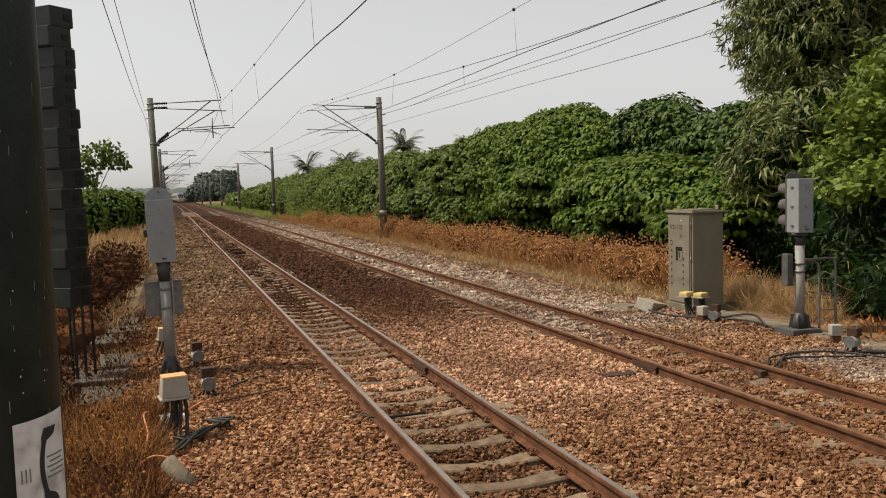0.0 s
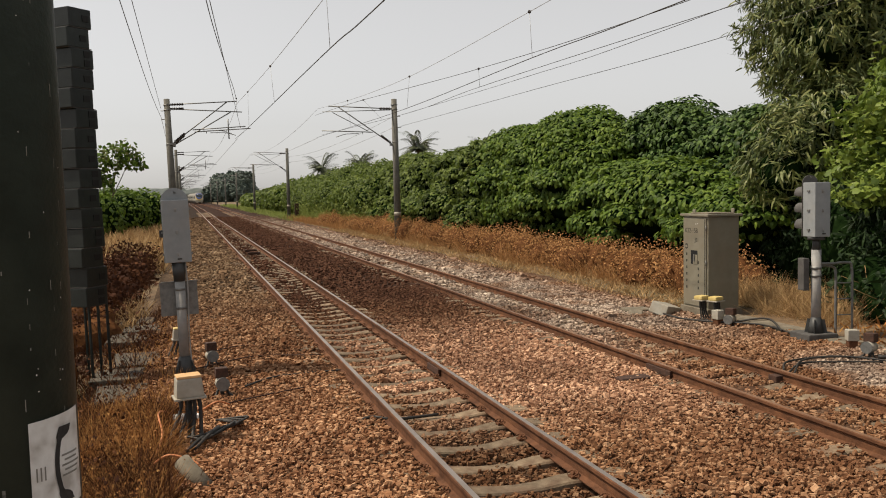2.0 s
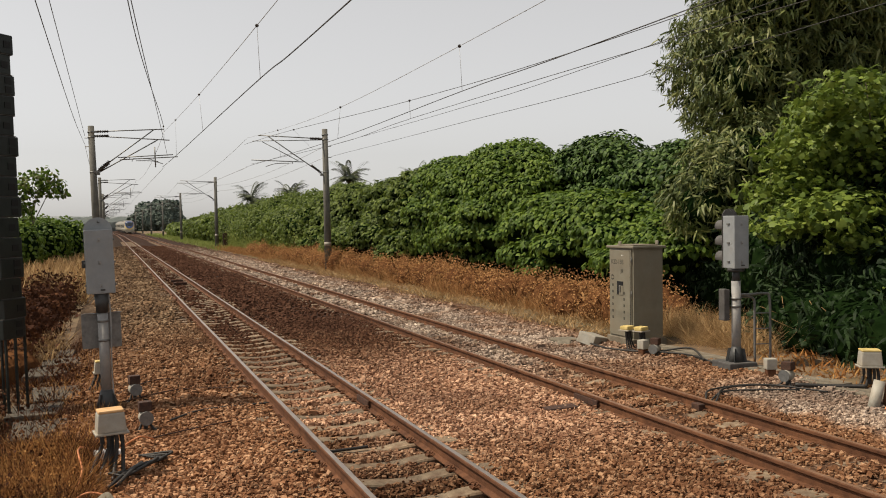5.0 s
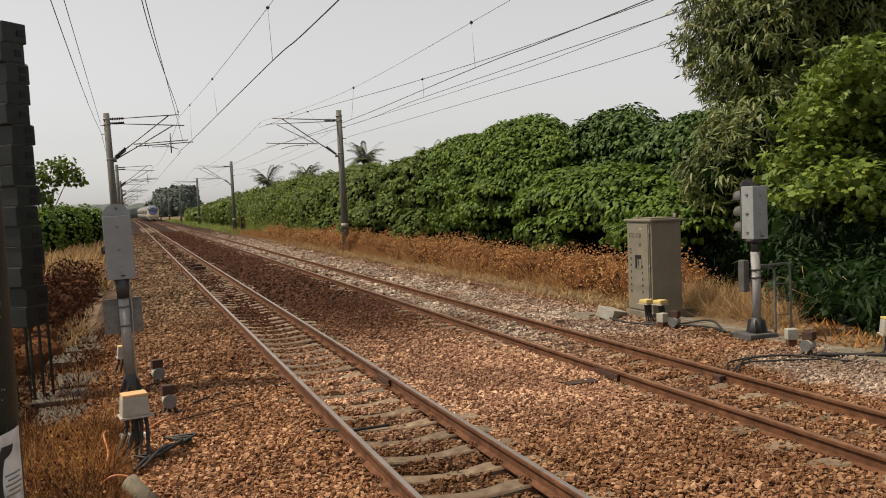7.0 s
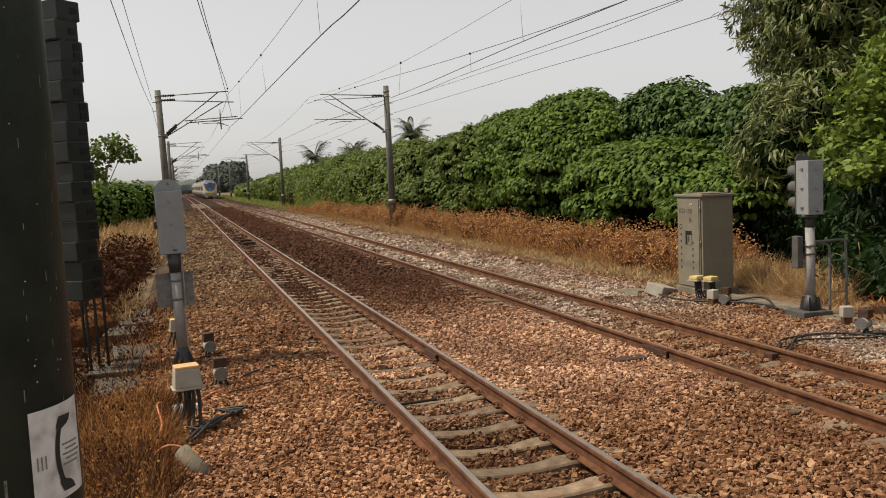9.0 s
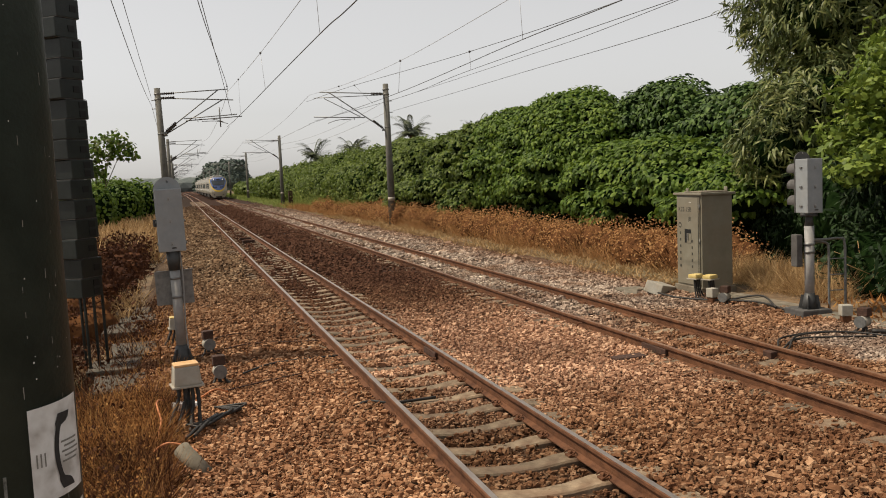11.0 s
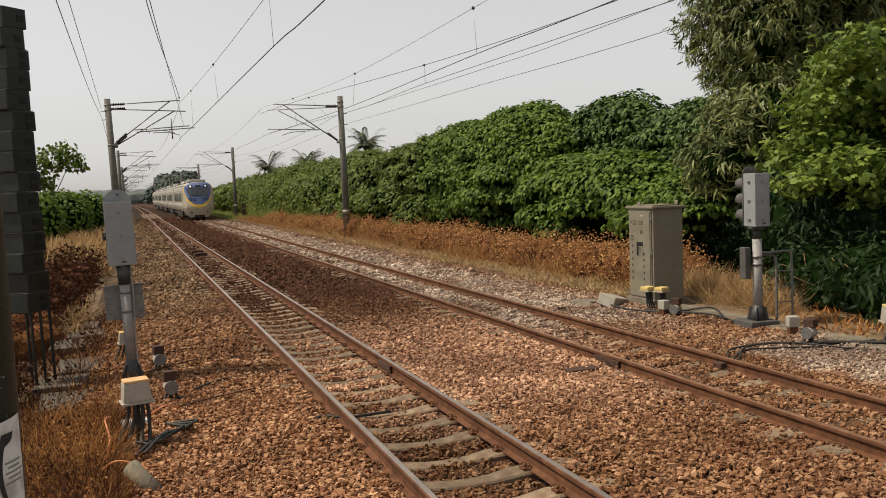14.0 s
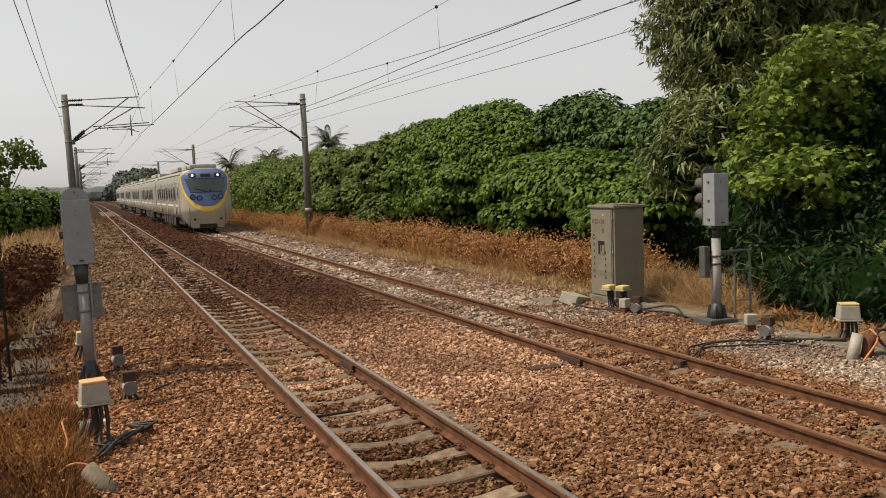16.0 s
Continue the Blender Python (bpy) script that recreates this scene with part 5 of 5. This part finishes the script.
hob = empty("undergrowth", pose(0, 0, 0), "tangled undergrowth with the shade under the trees in its dark colour", "undergrowth", kind="stuff")
cores("solid_core", dark, hob, 0.85)
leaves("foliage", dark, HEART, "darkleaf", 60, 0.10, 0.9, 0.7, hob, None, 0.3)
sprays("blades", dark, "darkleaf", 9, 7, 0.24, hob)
for k in range(12):
    a = Vector((rl.uniform(8.4, 9.4), rl.uniform(10.3, 12.4), -0.1))
    tagged(link("bare_twig", tube(arc([a, a + Vector((rl.uniform(-0.3, 0.3), 0.1, rl.uniform(0.25, 0.5))), a + Vector((rl.uniform(-0.8, 0.5), 0.2, rl.uniform(0.5, 1.0)))], 4), 0.006, 5), "straw"),
           "dry bare twig among the weeds", "twig", "dry twigs")


def weeds(name, material, c, per, spread, tall, size, label):
    """Dead leafy weeds: small crumpled leaves up thin upright clumps."""
    n = len(c) * per
    p = np.repeat(c, per, 0)
    h = np.repeat(rng.uniform(0.4, 1.0, len(c)) * tall, per) * rng.uniform(0.02, 1, n)
    p[:, :2] += rng.normal(size=(n, 2)) * spread
    p[:, 2] += h
    v, f = place(LOBED, p, rng.normal(size=(n, 3)) + np.array([0, 0, 0.5]), rng.normal(size=(n, 3)) + np.array([0, 0, 0.3]), size * rng.uniform(0.5, 1.4, n))
    return tagged(raw(name, v, f, material), label, "weeds", kind="stuff")


def patch(n, x0, x1, y0, y1, dz=0.0):
    p = np.stack([rng.uniform(x0, x1, n), rng.uniform(y0, y1, n), np.zeros(n)], 1)
    p[:, 2] = [ground_z(q, 0) + dz - 0.03 for q in p[:, 0]]
    return p


def tufts(n, x0, x1, y0, y1, per, spread):
    c = patch(n, x0, x1, y0, y1)
    p = np.repeat(c, per, 0)
    p[:, :2] += rng.normal(size=(n * per, 2)) * spread
    return p


heap = []
y = 15.9
while y < 74:
    for x in (8.15, 8.85):
        r = rl.uniform(0.38, 0.62)
        heap.append((x + rl.uniform(-0.2, 0.2), y + rl.uniform(-0.3, 0.3), rl.uniform(0.0, 0.22), r, r * 1.3, r * rl.uniform(0.9, 1.45)))
    y += 0.75
heap = [e for e in heap if not (e[0] < 8.4 and e[1] < 16.6)]
tagged(cores("dead_weeds", heap, None, 0.8, "weedcore"), "solid brown cores coloured as shade inside the dead weed heaps", "weeds", kind="stuff")
tagged(leaves("dead_weeds", heap, LOBED, "deadgrass", 330, 0.05, 0.1, 0.9, None, lambda p, nr: (nr[:, 0] < 0.5) & (nr[:, 2] > -0.4), 0.3), "heaps of crisp golden-brown dead weeds along the thicket", "weeds", kind="stuff")
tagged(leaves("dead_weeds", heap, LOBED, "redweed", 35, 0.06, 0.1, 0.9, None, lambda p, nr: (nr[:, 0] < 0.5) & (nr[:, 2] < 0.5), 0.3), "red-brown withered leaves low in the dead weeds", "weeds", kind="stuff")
p = tufts(900, 7.6, 9.0, 15.5, 62, 30, 0.12)
p = p[(p[:, 0] > 7.45 + 0.3 * np.sin(p[:, 1] * 0.8) * np.sin(p[:, 1] * 0.37)) & ~((p[:, 1] < 16.2) & (p[:, 0] < 7.9))]
grass("dry_grass", "deadgrass", p, rng.uniform(0.2, 0.75, len(p)) * (0.8 + 0.4 * np.sin(p[:, 1] * 1.7 + p[:, 0]) * np.sin(p[:, 1] * 0.6)), 0.10, 0.6, label="strip of dead orange-brown grass along the thicket")
p = tufts(520, 7.5, 8.8, 15.6, 60, 30, 0.13)
p = p[~((p[:, 1] < 16.2) & (p[:, 0] < 7.9))]
grass("straw_grass", "straw", p, rng.uniform(0.1, 0.5, len(p)) * (0.75 + 0.45 * np.sin(p[:, 1] * 1.1 + 2)), 0.08, 1.0, label="pale straw grass in front of the thicket")
p = tufts(420, 7.1, 8.9, 58, 92, 26, 0.16)
grass("dry_grass", "deadgrass", p, rng.uniform(0.15, 0.6, len(p)), 0.16, 0.6, label="thin brown dead grass before the reeds")
p = tufts(240, 8.0, 9.2, 16, 62, 22, 0.12)
grass("dry_weeds", "redweed", p, rng.uniform(0.3, 0.9, len(p)), 0.25, 0.5, label="red-brown dead weeds among the grass")
p = patch(20000, 6.5, 8.2, 15, 60)
p = p[p[:, 0] > 6.75 + 0.25 * np.sin(p[:, 1] * 0.9) * np.sin(p[:, 1] * 0.31 + 1)]
grass("dead_litter", "straw", p, rng.uniform(0.08, 0.24, len(p)), 0.5, 1.6, label="flattened straw litter beside the ballast")
p = tufts(150, 7.55, 8.8, 12.0, 15.4, 60, 0.12)
p = p[(p[:, 0] > 7.75) | (p[:, 1] < 13.8)]
grass("straw_grass", "straw", p, rng.uniform(0.15, 0.8, len(p)), 0.045, 0.95, label="pale straw grass behind the signal post")
p = patch(900, 7.0, 9.0, 7.5, 12)
grass("dead_litter", "dry", p, rng.uniform(0.08, 0.25, len(p)), 0.8, 1.4, label="flattened straw litter under the trees")
c = patch(330, 8.6, 10.2, 56, 90)
weeds("green_reeds", "reed", c, 56, 0.30, 2.5, 0.13, "feathery yellow-green reeds beside the line")
p = tufts(330, 8.5, 10.1, 56, 90, 30, 0.2)
grass("green_reeds", "reed", p, rng.uniform(0.6, 2.1, len(p)), 0.045, 0.35, label="tall yellow-green reeds beside the line")
p = tufts(900, 6.9, 9.4, 84, 240, 16, 0.35)
p[:, 0] += [bend(q) for q in p[:, 1]]
grass("dry_grass", "reed", p, rng.uniform(0.2, 0.65, len(p)), 0.32, 0.4, label="yellowed grass far along the line")

# along the first track
p = tufts(240, -4.0, -2.85, 6.2, 10.4, 75, 0.10)
grass("dry_grass", "dry", p, rng.uniform(0.08, 0.42, len(p)), 0.06, 1.1, label="clump of dead orange grass by the junction box")
p = tufts(46, -3.7, -2.85, 8.3, 10.3, 60, 0.09)
grass("straw_grass", "dry", p, rng.uniform(0.15, 0.55, len(p)), 0.06, 0.9, label="golden straw wisps over the dead weeds")
p = tufts(70, -3.9, -2.6, 10.6, 18, 22, 0.10)
grass("dry_grass", "dry", p, rng.uniform(0.08, 0.35, len(p)), 0.12, 0.7, label="thin dead grass among the concrete covers")
p = tufts(500, -8.5, -3.7, 19, 40, 14, 0.18)
p = p[p[:, 0] < -3.4 - 0.012 * (p[:, 1] - 19)]
grass("dry_weeds", "redweed", p, rng.uniform(0.2, 0.8, len(p)), 0.13, 0.6, label="dark red-brown dead weeds beside the ballast")
c = patch(520, -8.0, -3.75, 18.5, 38)
weeds("dead_weeds", "redweed", c, 44, 0.17, 1.1, 0.10, "dark red-brown leafy dead weeds beside the ballast")
c = patch(90, -4.3, -3.0, 6.3, 10.4)
weeds("dead_weeds", "redweed", c, 34, 0.10, 0.42, 0.035, "crumpled dead weeds among the orange grass")
c = patch(150, -4.0, -2.9, 6.4, 10.4)
weeds("dead_weeds", "dry", c, 36, 0.10, 0.45, 0.018, "orange dead grass heads by the junction box")
c = patch(70, -5.2, -3.0, 10.5, 18.5)
weeds("dead_weeds", "redweed", c, 30, 0.13, 0.40, 0.045, "crumpled dead weeds round the concrete covers")
p = tufts(60, -5.0, -3.6, 17.5, 22, 30, 0.14)
grass("straw_grass", "straw", p, rng.uniform(0.2, 0.55, len(p)), 0.15, 0.5, label="yellow straw grass among dead weeds")
p = tufts(260, -6.5, -2.95, 10.5, 19.5, 30, 0.14)
grass("dry_weeds", "redweed", p, rng.uniform(0.08, 0.42, len(p)), 0.16, 0.7, label="low dead weeds round the concrete covers")
p = tufts(260, -4.1, -2.85, 6.2, 10.6, 60, 0.12)
grass("dry_weeds", "redweed", p, rng.uniform(0.10, 0.42, len(p)), 0.12, 0.6, label="dark red-brown dead weeds under the dry grass")
p = tufts(1000, -11, -3.4, 31, 75, 20, 0.25)
grass("straw_grass", "straw", p, rng.uniform(0.45, 1.2, len(p)), 0.26, 0.4, label="golden dry grass field beside the line")
p = tufts(26, -2.2, -0.9, 5.6, 20, 16, 0.05)
grass("sparse_grass", "dry", p, rng.uniform(0.05, 0.14, len(p)), 0.5, 0.7, label="sparse dry tufts in the ballast")

heap = []
for k in range(44):
    r = rl.uniform(0.3, 0.55)
    heap.append((rl.uniform(-6.4, -4.15), rl.uniform(10.2, 20.0), rl.uniform(-0.35, 0.0), r, r * 1.2, r * rl.uniform(0.8, 1.3)))
tagged(cores("dead_weeds", heap, None, 0.85, "weedcore"), "solid cores coloured as shade inside dark dead weeds by the trough", "weeds", kind="stuff")
tagged(leaves("dead_weeds", heap, LOBED, "redweed", 260, 0.055, 0.1, 0.9, None, None, 0.25), "dark withered weeds heaped beside the concrete trough", "weeds", kind="stuff")

shr = []
for k in range(34):
    yy = rl.uniform(40, 82)
    xx = -6.6 - rl.uniform(0, 7) if yy < 55 else -4.6 - rl.uniform(0.2, 10)
    h = 1.1 + 0.9 * min(1, (yy - 26) / 30)
    shr.append((xx - (1.2 if yy < 50 else 0), yy, h * 0.62, 1.5, 1.7, h * 0.75 + rl.uniform(-0.2, 0.3)))
hob = empty("shrub_thicket", pose(0, 0, 0), "green shrubs and creepers beyond the dead weeds", "thicket", kind="stuff")
cores("solid_core", shr, hob, 0.85)
leaves("foliage", shr, HEART, "vine", 34, 0.21, 0.8, 0.6, hob, None, 0.25)

lt = [(-6.2, 58, 5.0, 0.9, 1.0, 0.75), (-7.1, 58, 4.6, 0.8, 0.9, 0.7), (-5.4, 58.3, 4.6, 0.5, 0.6, 0.5), (-7.9, 58, 4.2, 0.8, 0.8, 0.7), (-7.3, 58, 3.5, 0.6, 0.6, 0.45)]
tree("small_tree", (-8.2, 58.5), 4.6, lt, [("vine", HEART, 20, 0.26, 0.6, 0.8, 0.5), ("bamboo", HEART, 14, 0.24, 0.6, 0.8, 0.4)], "small open-crowned tree beside the golden grass", 0.05, 8)


def palm(x, y, z, s, label):
    ob = empty("palm_tree", pose(x, y, 0), label, "palm tree", "palm trees")
    part("trunk", tube(arc([(0.3, 0, -0.3), (0.15, 0, z * 0.5), (0, 0, z)], 5), 0.14, 8), "bark", ob)
    n = 34
    P0, N0, G0, S0 = [], [], [], []
    for k in range(n):
        a = k * 2.4 + rl.uniform(-0.2, 0.2)
        lift = rl.uniform(-0.5, 1.9)
        d = Vector((math.cos(a), math.sin(a), 0))
        L = s * rl.uniform(0.8, 1.15)
        for q in range(14):
            t = (q + 1) / 14
            c = d * L * t + Vector((0, 0, z + L * (lift * t - (0.35 + max(lift, 0) * 0.30) * t * t)))
            for sd in (-1, 1):
                P0.append(c)
                N0.append(Vector((0, 0, 1)) + d * 0.4)
                G0.append(d * 0.95 + sd * d.cross(Vector((0, 0, 1))) * 0.8 + Vector((0, 0, -0.22)))
                S0.append(s * 0.42 * (1 - 0.5 * t))
    v, f = place((BLADE[0] * np.array([0.9, 1, 1]), BLADE[1]), np.array(P0), np.array(N0), np.array(G0), np.array(S0))
    raw("frond_crown", v, f, "palm", ob)


palm(21.4, 92, 6.9, 2.1, "coconut palm rising above the thicket")
palm(11.6, 95, 5.0, 1.7, "smaller palm above the thicket")
palm(15.2, 92, 5.1, 1.7, "smaller palm above the thicket")
palm(29.6, 94, 7.1, 1.6, "palm crown just above the thicket")

ft = [(rl.uniform(10, 24.5), rl.uniform(390, 420), rl.uniform(3.5, 8.6), 4.5, 4.5, 4.5) for k in range(20)] + [(6.5 + 0.7 * k, 400, 2.5 + 0.5 * k, 3.0, 3.4, 3.4) for k in range(8)]
ob = tree("distant_trees", (18, 402), 9, ft, [("farleaf", HEART, 2.2, 1.15, 0.6, 0.8, 0.3)], "clump of distant trees beside the line, greyed for haze", 0.25, 8)
cores("solid_core", ft, ob, 0.88, "farleaf")
fb = [(rl.uniform(-80, 30), rl.uniform(460, 560), 1.5, 11, 6, rl.uniform(3.0, 6.5)) for k in range(30)]
hob = empty("distant_woods", pose(0, 0, 0), "belt of distant woods coloured grey for haze", "woods", kind="stuff")
cores("solid_core", fb, hob, 1.0, "farwood")
bm = bmesh.new()
prev = None
for k in range(60):
    x = -1400 + 45 * k
    h = 22 + 14 * noise.noise(Vector((x * 0.004, 2, 0))) + 5 * noise.noise(Vector((x * 0.02, 5, 0)))
    cur = (bm.verts.new((x, 1900, -5)), bm.verts.new((x, 1960, h)), bm.verts.new((x, 2100, -5)))
    if prev:
        bm.faces.new((prev[0], cur[0], cur[1], prev[1]))
        bm.faces.new((prev[1], cur[1], cur[2], prev[2]))
    prev = cur
tagged(link("backdrop_hills", bm, "hill"), "hills on the horizon coloured pale grey-blue for haze", "hills", kind="structure")


# ---------- train ----------
def hw(z):
    return float(np.interp(z, [0.25, 0.6, 0.95, 1.3, 2.9, 3.25, 3.5, 3.62, 3.70], [0.86, 1.20, 1.38, 1.44, 1.44, 1.36, 1.16, 0.9, 0.5]))


def nose(x, z):
    """How far the front stands back at a height and side."""
    return 0.62 * (abs(x) / 1.44) ** 2.4 + (0.24 * (z - 1.25) if z > 1.25 else 0.16 * (1.25 - z)) + 0.5 * max(0.0, z - 3.35)


def sheet(z0, z1, lo, hi, off, nz=18, nx=16):
    """A panel on the front between two heights, with its side bounds given by height."""
    bm = bmesh.new()
    rows = []
    for i in range(nz + 1):
        z = z0 + (z1 - z0) * i / nz
        a, b = lo(z), hi(z)
        rows.append([bm.verts.new((a + (b - a) * k / nx, nose(a + (b - a) * k / nx, z) - off, z)) for k in range(nx + 1)])
    for u, w in zip(rows, rows[1:]):
        for k in range(nx):
            f = bm.faces.new((u[k], u[k + 1], w[k + 1], w[k]))
            f.smooth = True
    bmesh.ops.remove_doubles(bm, verts=bm.verts, dist=0.0005)
    return bm


def car_shell(y0, y1, front):
    zs = [0.85, 1.0, 1.3, 2.0, 2.9, 3.1, 3.25, 3.4, 3.5, 3.58, 3.62, 3.67, 3.70]
    bm = bmesh.new()
    ringa = [(s * hw(z), z) for s, zz in ((-1, zs), (1, zs[::-1])) for z in zz]
    a = [bm.verts.new((x, (nose(x, z) if front else y0), z)) for x, z in ringa]
    m = [bm.verts.new((x, y0 + 1.6, z)) for x, z in ringa]
    b = [bm.verts.new((x, y1, z)) for x, z in ringa]
    n = len(ringa)
    for u, w in ((a, m), (m, b)):
        for k in range(n):
            bm.faces.new((u[k], w[k], w[(k + 1) % n], u[(k + 1) % n]))
    if not front:
        bm.faces.new(a)
    bm.faces.new(b[::-1])
    bmesh.ops.recalc_face_normals(bm, faces=bm.faces)
    return bm


def side_panel(parent, name, s, y, z0, z1, w, material, out=0.006, thick=0.012):
    return part(name, box((s * (1.44 + out - thick / 2 + 0.004), y, (z0 + z1) / 2), (thick, w, z1 - z0), 0.0), material, parent)


train = empty("commuter_train", pose(T2, 370, Z2), "stainless commuter train with a blue and yellow front", "train")
CAR = 20.0
for c in range(6):
    y0, y1 = c * CAR + (0.0 if c == 0 else 0.25), c * CAR + CAR - 0.25
    body = part("car_body", car_shell(y0, y1, c == 0), "steel", train)
    part("underframe", box((0, (y0 + y1) / 2 + (0.8 if c == 0 else 0), 0.62), (2.3, y1 - y0 - 2.0, 0.42), 0.03), "under", train)
    for by in (y0 + 3.3, y1 - 3.0):
        bog = part("bogie", box((0, by, 0.48), (2.1, 2.9, 0.30), 0.05), "under", train)
        for wy in (-1.05, 1.05):
            for sx in (-1, 1):
                part("wheel", cyl((sx * 0.50, by + wy, 0.43), (sx * 0.63, by + wy, 0.43), 0.43, 0.43, 22), "rust_dark", bog)
    for k in range(5):
        part("equipment_box", box((-1.1, y0 + 6.0 + 1.9 * k, 0.55), (0.5, 1.3, 0.5), 0.03), "under", train)
    part("roof_unit", box((0, (y0 + y1) / 2 + 0.5, 3.83), (1.7, 5.5, 0.28), 0.06), "roofgrey", train)
    part("roof_unit", box((0, y0 + 3.9, 3.78), (1.7, 2.6, 0.26), 0.06), "roofgrey", train)
    for s in (-1, 1):
        for k, dy in enumerate((4.3, 9.9, 15.6)):
            d = side_panel(body, "door", s, y0 + dy, 1.05, 2.98, 1.36, "cream", 0.002)
            for q in (-0.34, 0.34):
                side_panel(d, "door_window", s, y0 + dy + q, 1.85, 2.68, 0.42, "glass", 0.010)
            for q in (-0.69, 0.0, 0.69):
                side_panel(d, "door_seam", s, y0 + dy + q, 1.05, 2.98, 0.09, "under", 0.006)
        for dy in (6.2, 7.9, 11.8, 13.6, 17.5):
            side_panel(body, "window", s, y0 + dy, 1.80, 2.62, 1.15, "glass")
        for ya, yb in ((2.2, 3.55), (5.05, 9.15), (10.65, 14.85), (16.35, 19.2)):
            side_panel(body, "waist_stripe", s, y0 + (ya + yb) / 2, 1.50, 1.60, yb - ya, "white", 0.003)
        part("roof_edge", box((s * 1.30, (y0 + y1) / 2 + 0.8, 3.37), (0.05, y1 - y0 - 2.0, 0.10), 0.0, pose(0, 0, 0, 0, s * 40, 0)), "cream", body)
        if c == 0:
            side_panel(body, "cab_door", s, 1.95, 1.05, 2.95, 0.62, "cream", 0.003)
            side_panel(body, "cab_window", s, 1.95, 1.95, 2.65, 0.44, "glass", 0.008)

lead = [o for o in train.children if o.name.startswith("car_body")][0]
front = part("front_mask", sheet(0.25, 3.70, lambda z: -hw(z), hw, 0.0, 30, 22), "cream", train, "cream lower front of the train")
ell = lambda a, b, zc: (lambda z: a * math.sqrt(max(0.0, 1 - ((zc - z) / b) ** 2)) if z < zc else a)
yo, bo = ell(1.37, 1.87, 3.05), ell(1.31, 1.64, 3.10)
cap = lambda f, k: (lambda z: min(f(z), hw(z) - k))
yel_b = sheet(1.185, 3.60, lambda z: -cap(yo, 0.015)(z), cap(yo, 0.015), 0.006, 28, 20)
part("yellow_band", yel_b, "tyellow", front, "broad yellow band curving round the front")
part("blue_mask", sheet(1.49, 3.64, lambda z: -cap(bo, 0.07)(z), cap(bo, 0.07), 0.014, 26, 18), "blue", front, "violet-blue front panel")
wsl = lambda z: 0.86 + 0.24 * (z - 2.32) / 0.76
part("windscreen_seal", sheet(2.28, 3.12, lambda z: -wsl(z) - 0.035, lambda z: wsl(z) + 0.035, 0.019, 10, 12), "ink", front, "black rubber windscreen seal")
part("windscreen", sheet(2.32, 3.08, lambda z: -wsl(z), wsl, 0.026, 10, 12), "glass", front, "dark curved windscreen")
part("destination_panel", sheet(3.18, 3.38, lambda z: -0.27, lambda z: 0.27, 0.024, 4, 6), "under", front)


def disc(x, z, r, off, material, name, lens=None):
    bm = cyl((x, nose(x, z) - off, z), (x, nose(x, z) - off + 0.06, z), r, r, 20)
    o = part(name, bm, material, front)
    if lens:
        part("lens", cyl((x, nose(x, z) - off - 0.006, z), (x, nose(x, z) - off + 0.01, z), r * 0.66, r * 0.66, 18), lens, o)
    return o


for s in (-1, 1):
    part("lamp_housing", sheet(3.16, 3.42, lambda z: s * 0.72 - 0.20, lambda z: s * 0.72 + 0.20, 0.022, 4, 6), "under", front)
    disc(s * 0.72, 3.29, 0.10, 0.05, "galv", "headlight", "lamp")
    for x in (0.42, 0.78):
        disc(s * x, 1.98 + 0.06 * (x > 0.5), 0.165, 0.03 + 0.07 * x, "ink", "marker_lamp", "blue")
    part("wiper", tube([(s * 0.1 + 0.15, nose(0.2, 2.3) - 0.06, 2.33), (s * 0.45 - 0.3, nose(0.3, 2.6) - 0.07, 2.58)], 0.02, 5), "under", front)
    part("jumper_socket", box((s * 0.75, nose(0.75, 0.75) - 0.02, 0.75), (0.14, 0.08, 0.12), 0.02), "under", front)
part("front_seam", sheet(0.28, 1.45, lambda z: -1.01, lambda z: -0.985, 0.012, 8, 1), "under", front)
part("front_seam", sheet(0.28, 1.45, lambda z: 0.985, lambda z: 1.01, 0.012, 8, 1), "under", front)
part("coupler_cover", sheet(0.26, 0.48, lambda z: -0.5, lambda z: 0.5, 0.03, 4, 8), "under", front)
part("roof_fairing", box((0, 2.1, 3.82), (1.55, 1.9, 0.26), 0.10), "roofgrey", train)
for s in (-1, 1):
    sk = bmesh.new()
    rows = []
    for yy in (nose(1.12, 0.25), 0.9, 2.0, 2.3):
        k = max(0.0, (yy - 1.4) / 0.9)
        rows.append([sk.verts.new((s * (hw(z) + 0.0), max(yy, nose(hw(z), z)), z)) for z in (0.25 + 0.5 * k, 0.6 + 0.2 * k, 0.95)])
    for u, w in zip(rows, rows[1:]):
        for q in range(2):
            sk.faces.new((u[q], u[q + 1], w[q + 1], w[q]))
    part("skirt", sk, "cream", train)


def motions():
    rows = []
    for t, y in ((0, 366), (2, 334), (4, 300), (6.5, 247), (9, 196), (11.5, 143), (12.5, 121), (13.5, 100), (14.5, 80.2), (15.2, 67.2), (16, 52.5)):
        slope = (bend(y + 30) - bend(y)) / 30
        rows.append((t, pose(T2 + bend(y), y, Z2, 0, 0, math.degrees(-math.atan(slope)))))
    walk(train, rows)


motions()
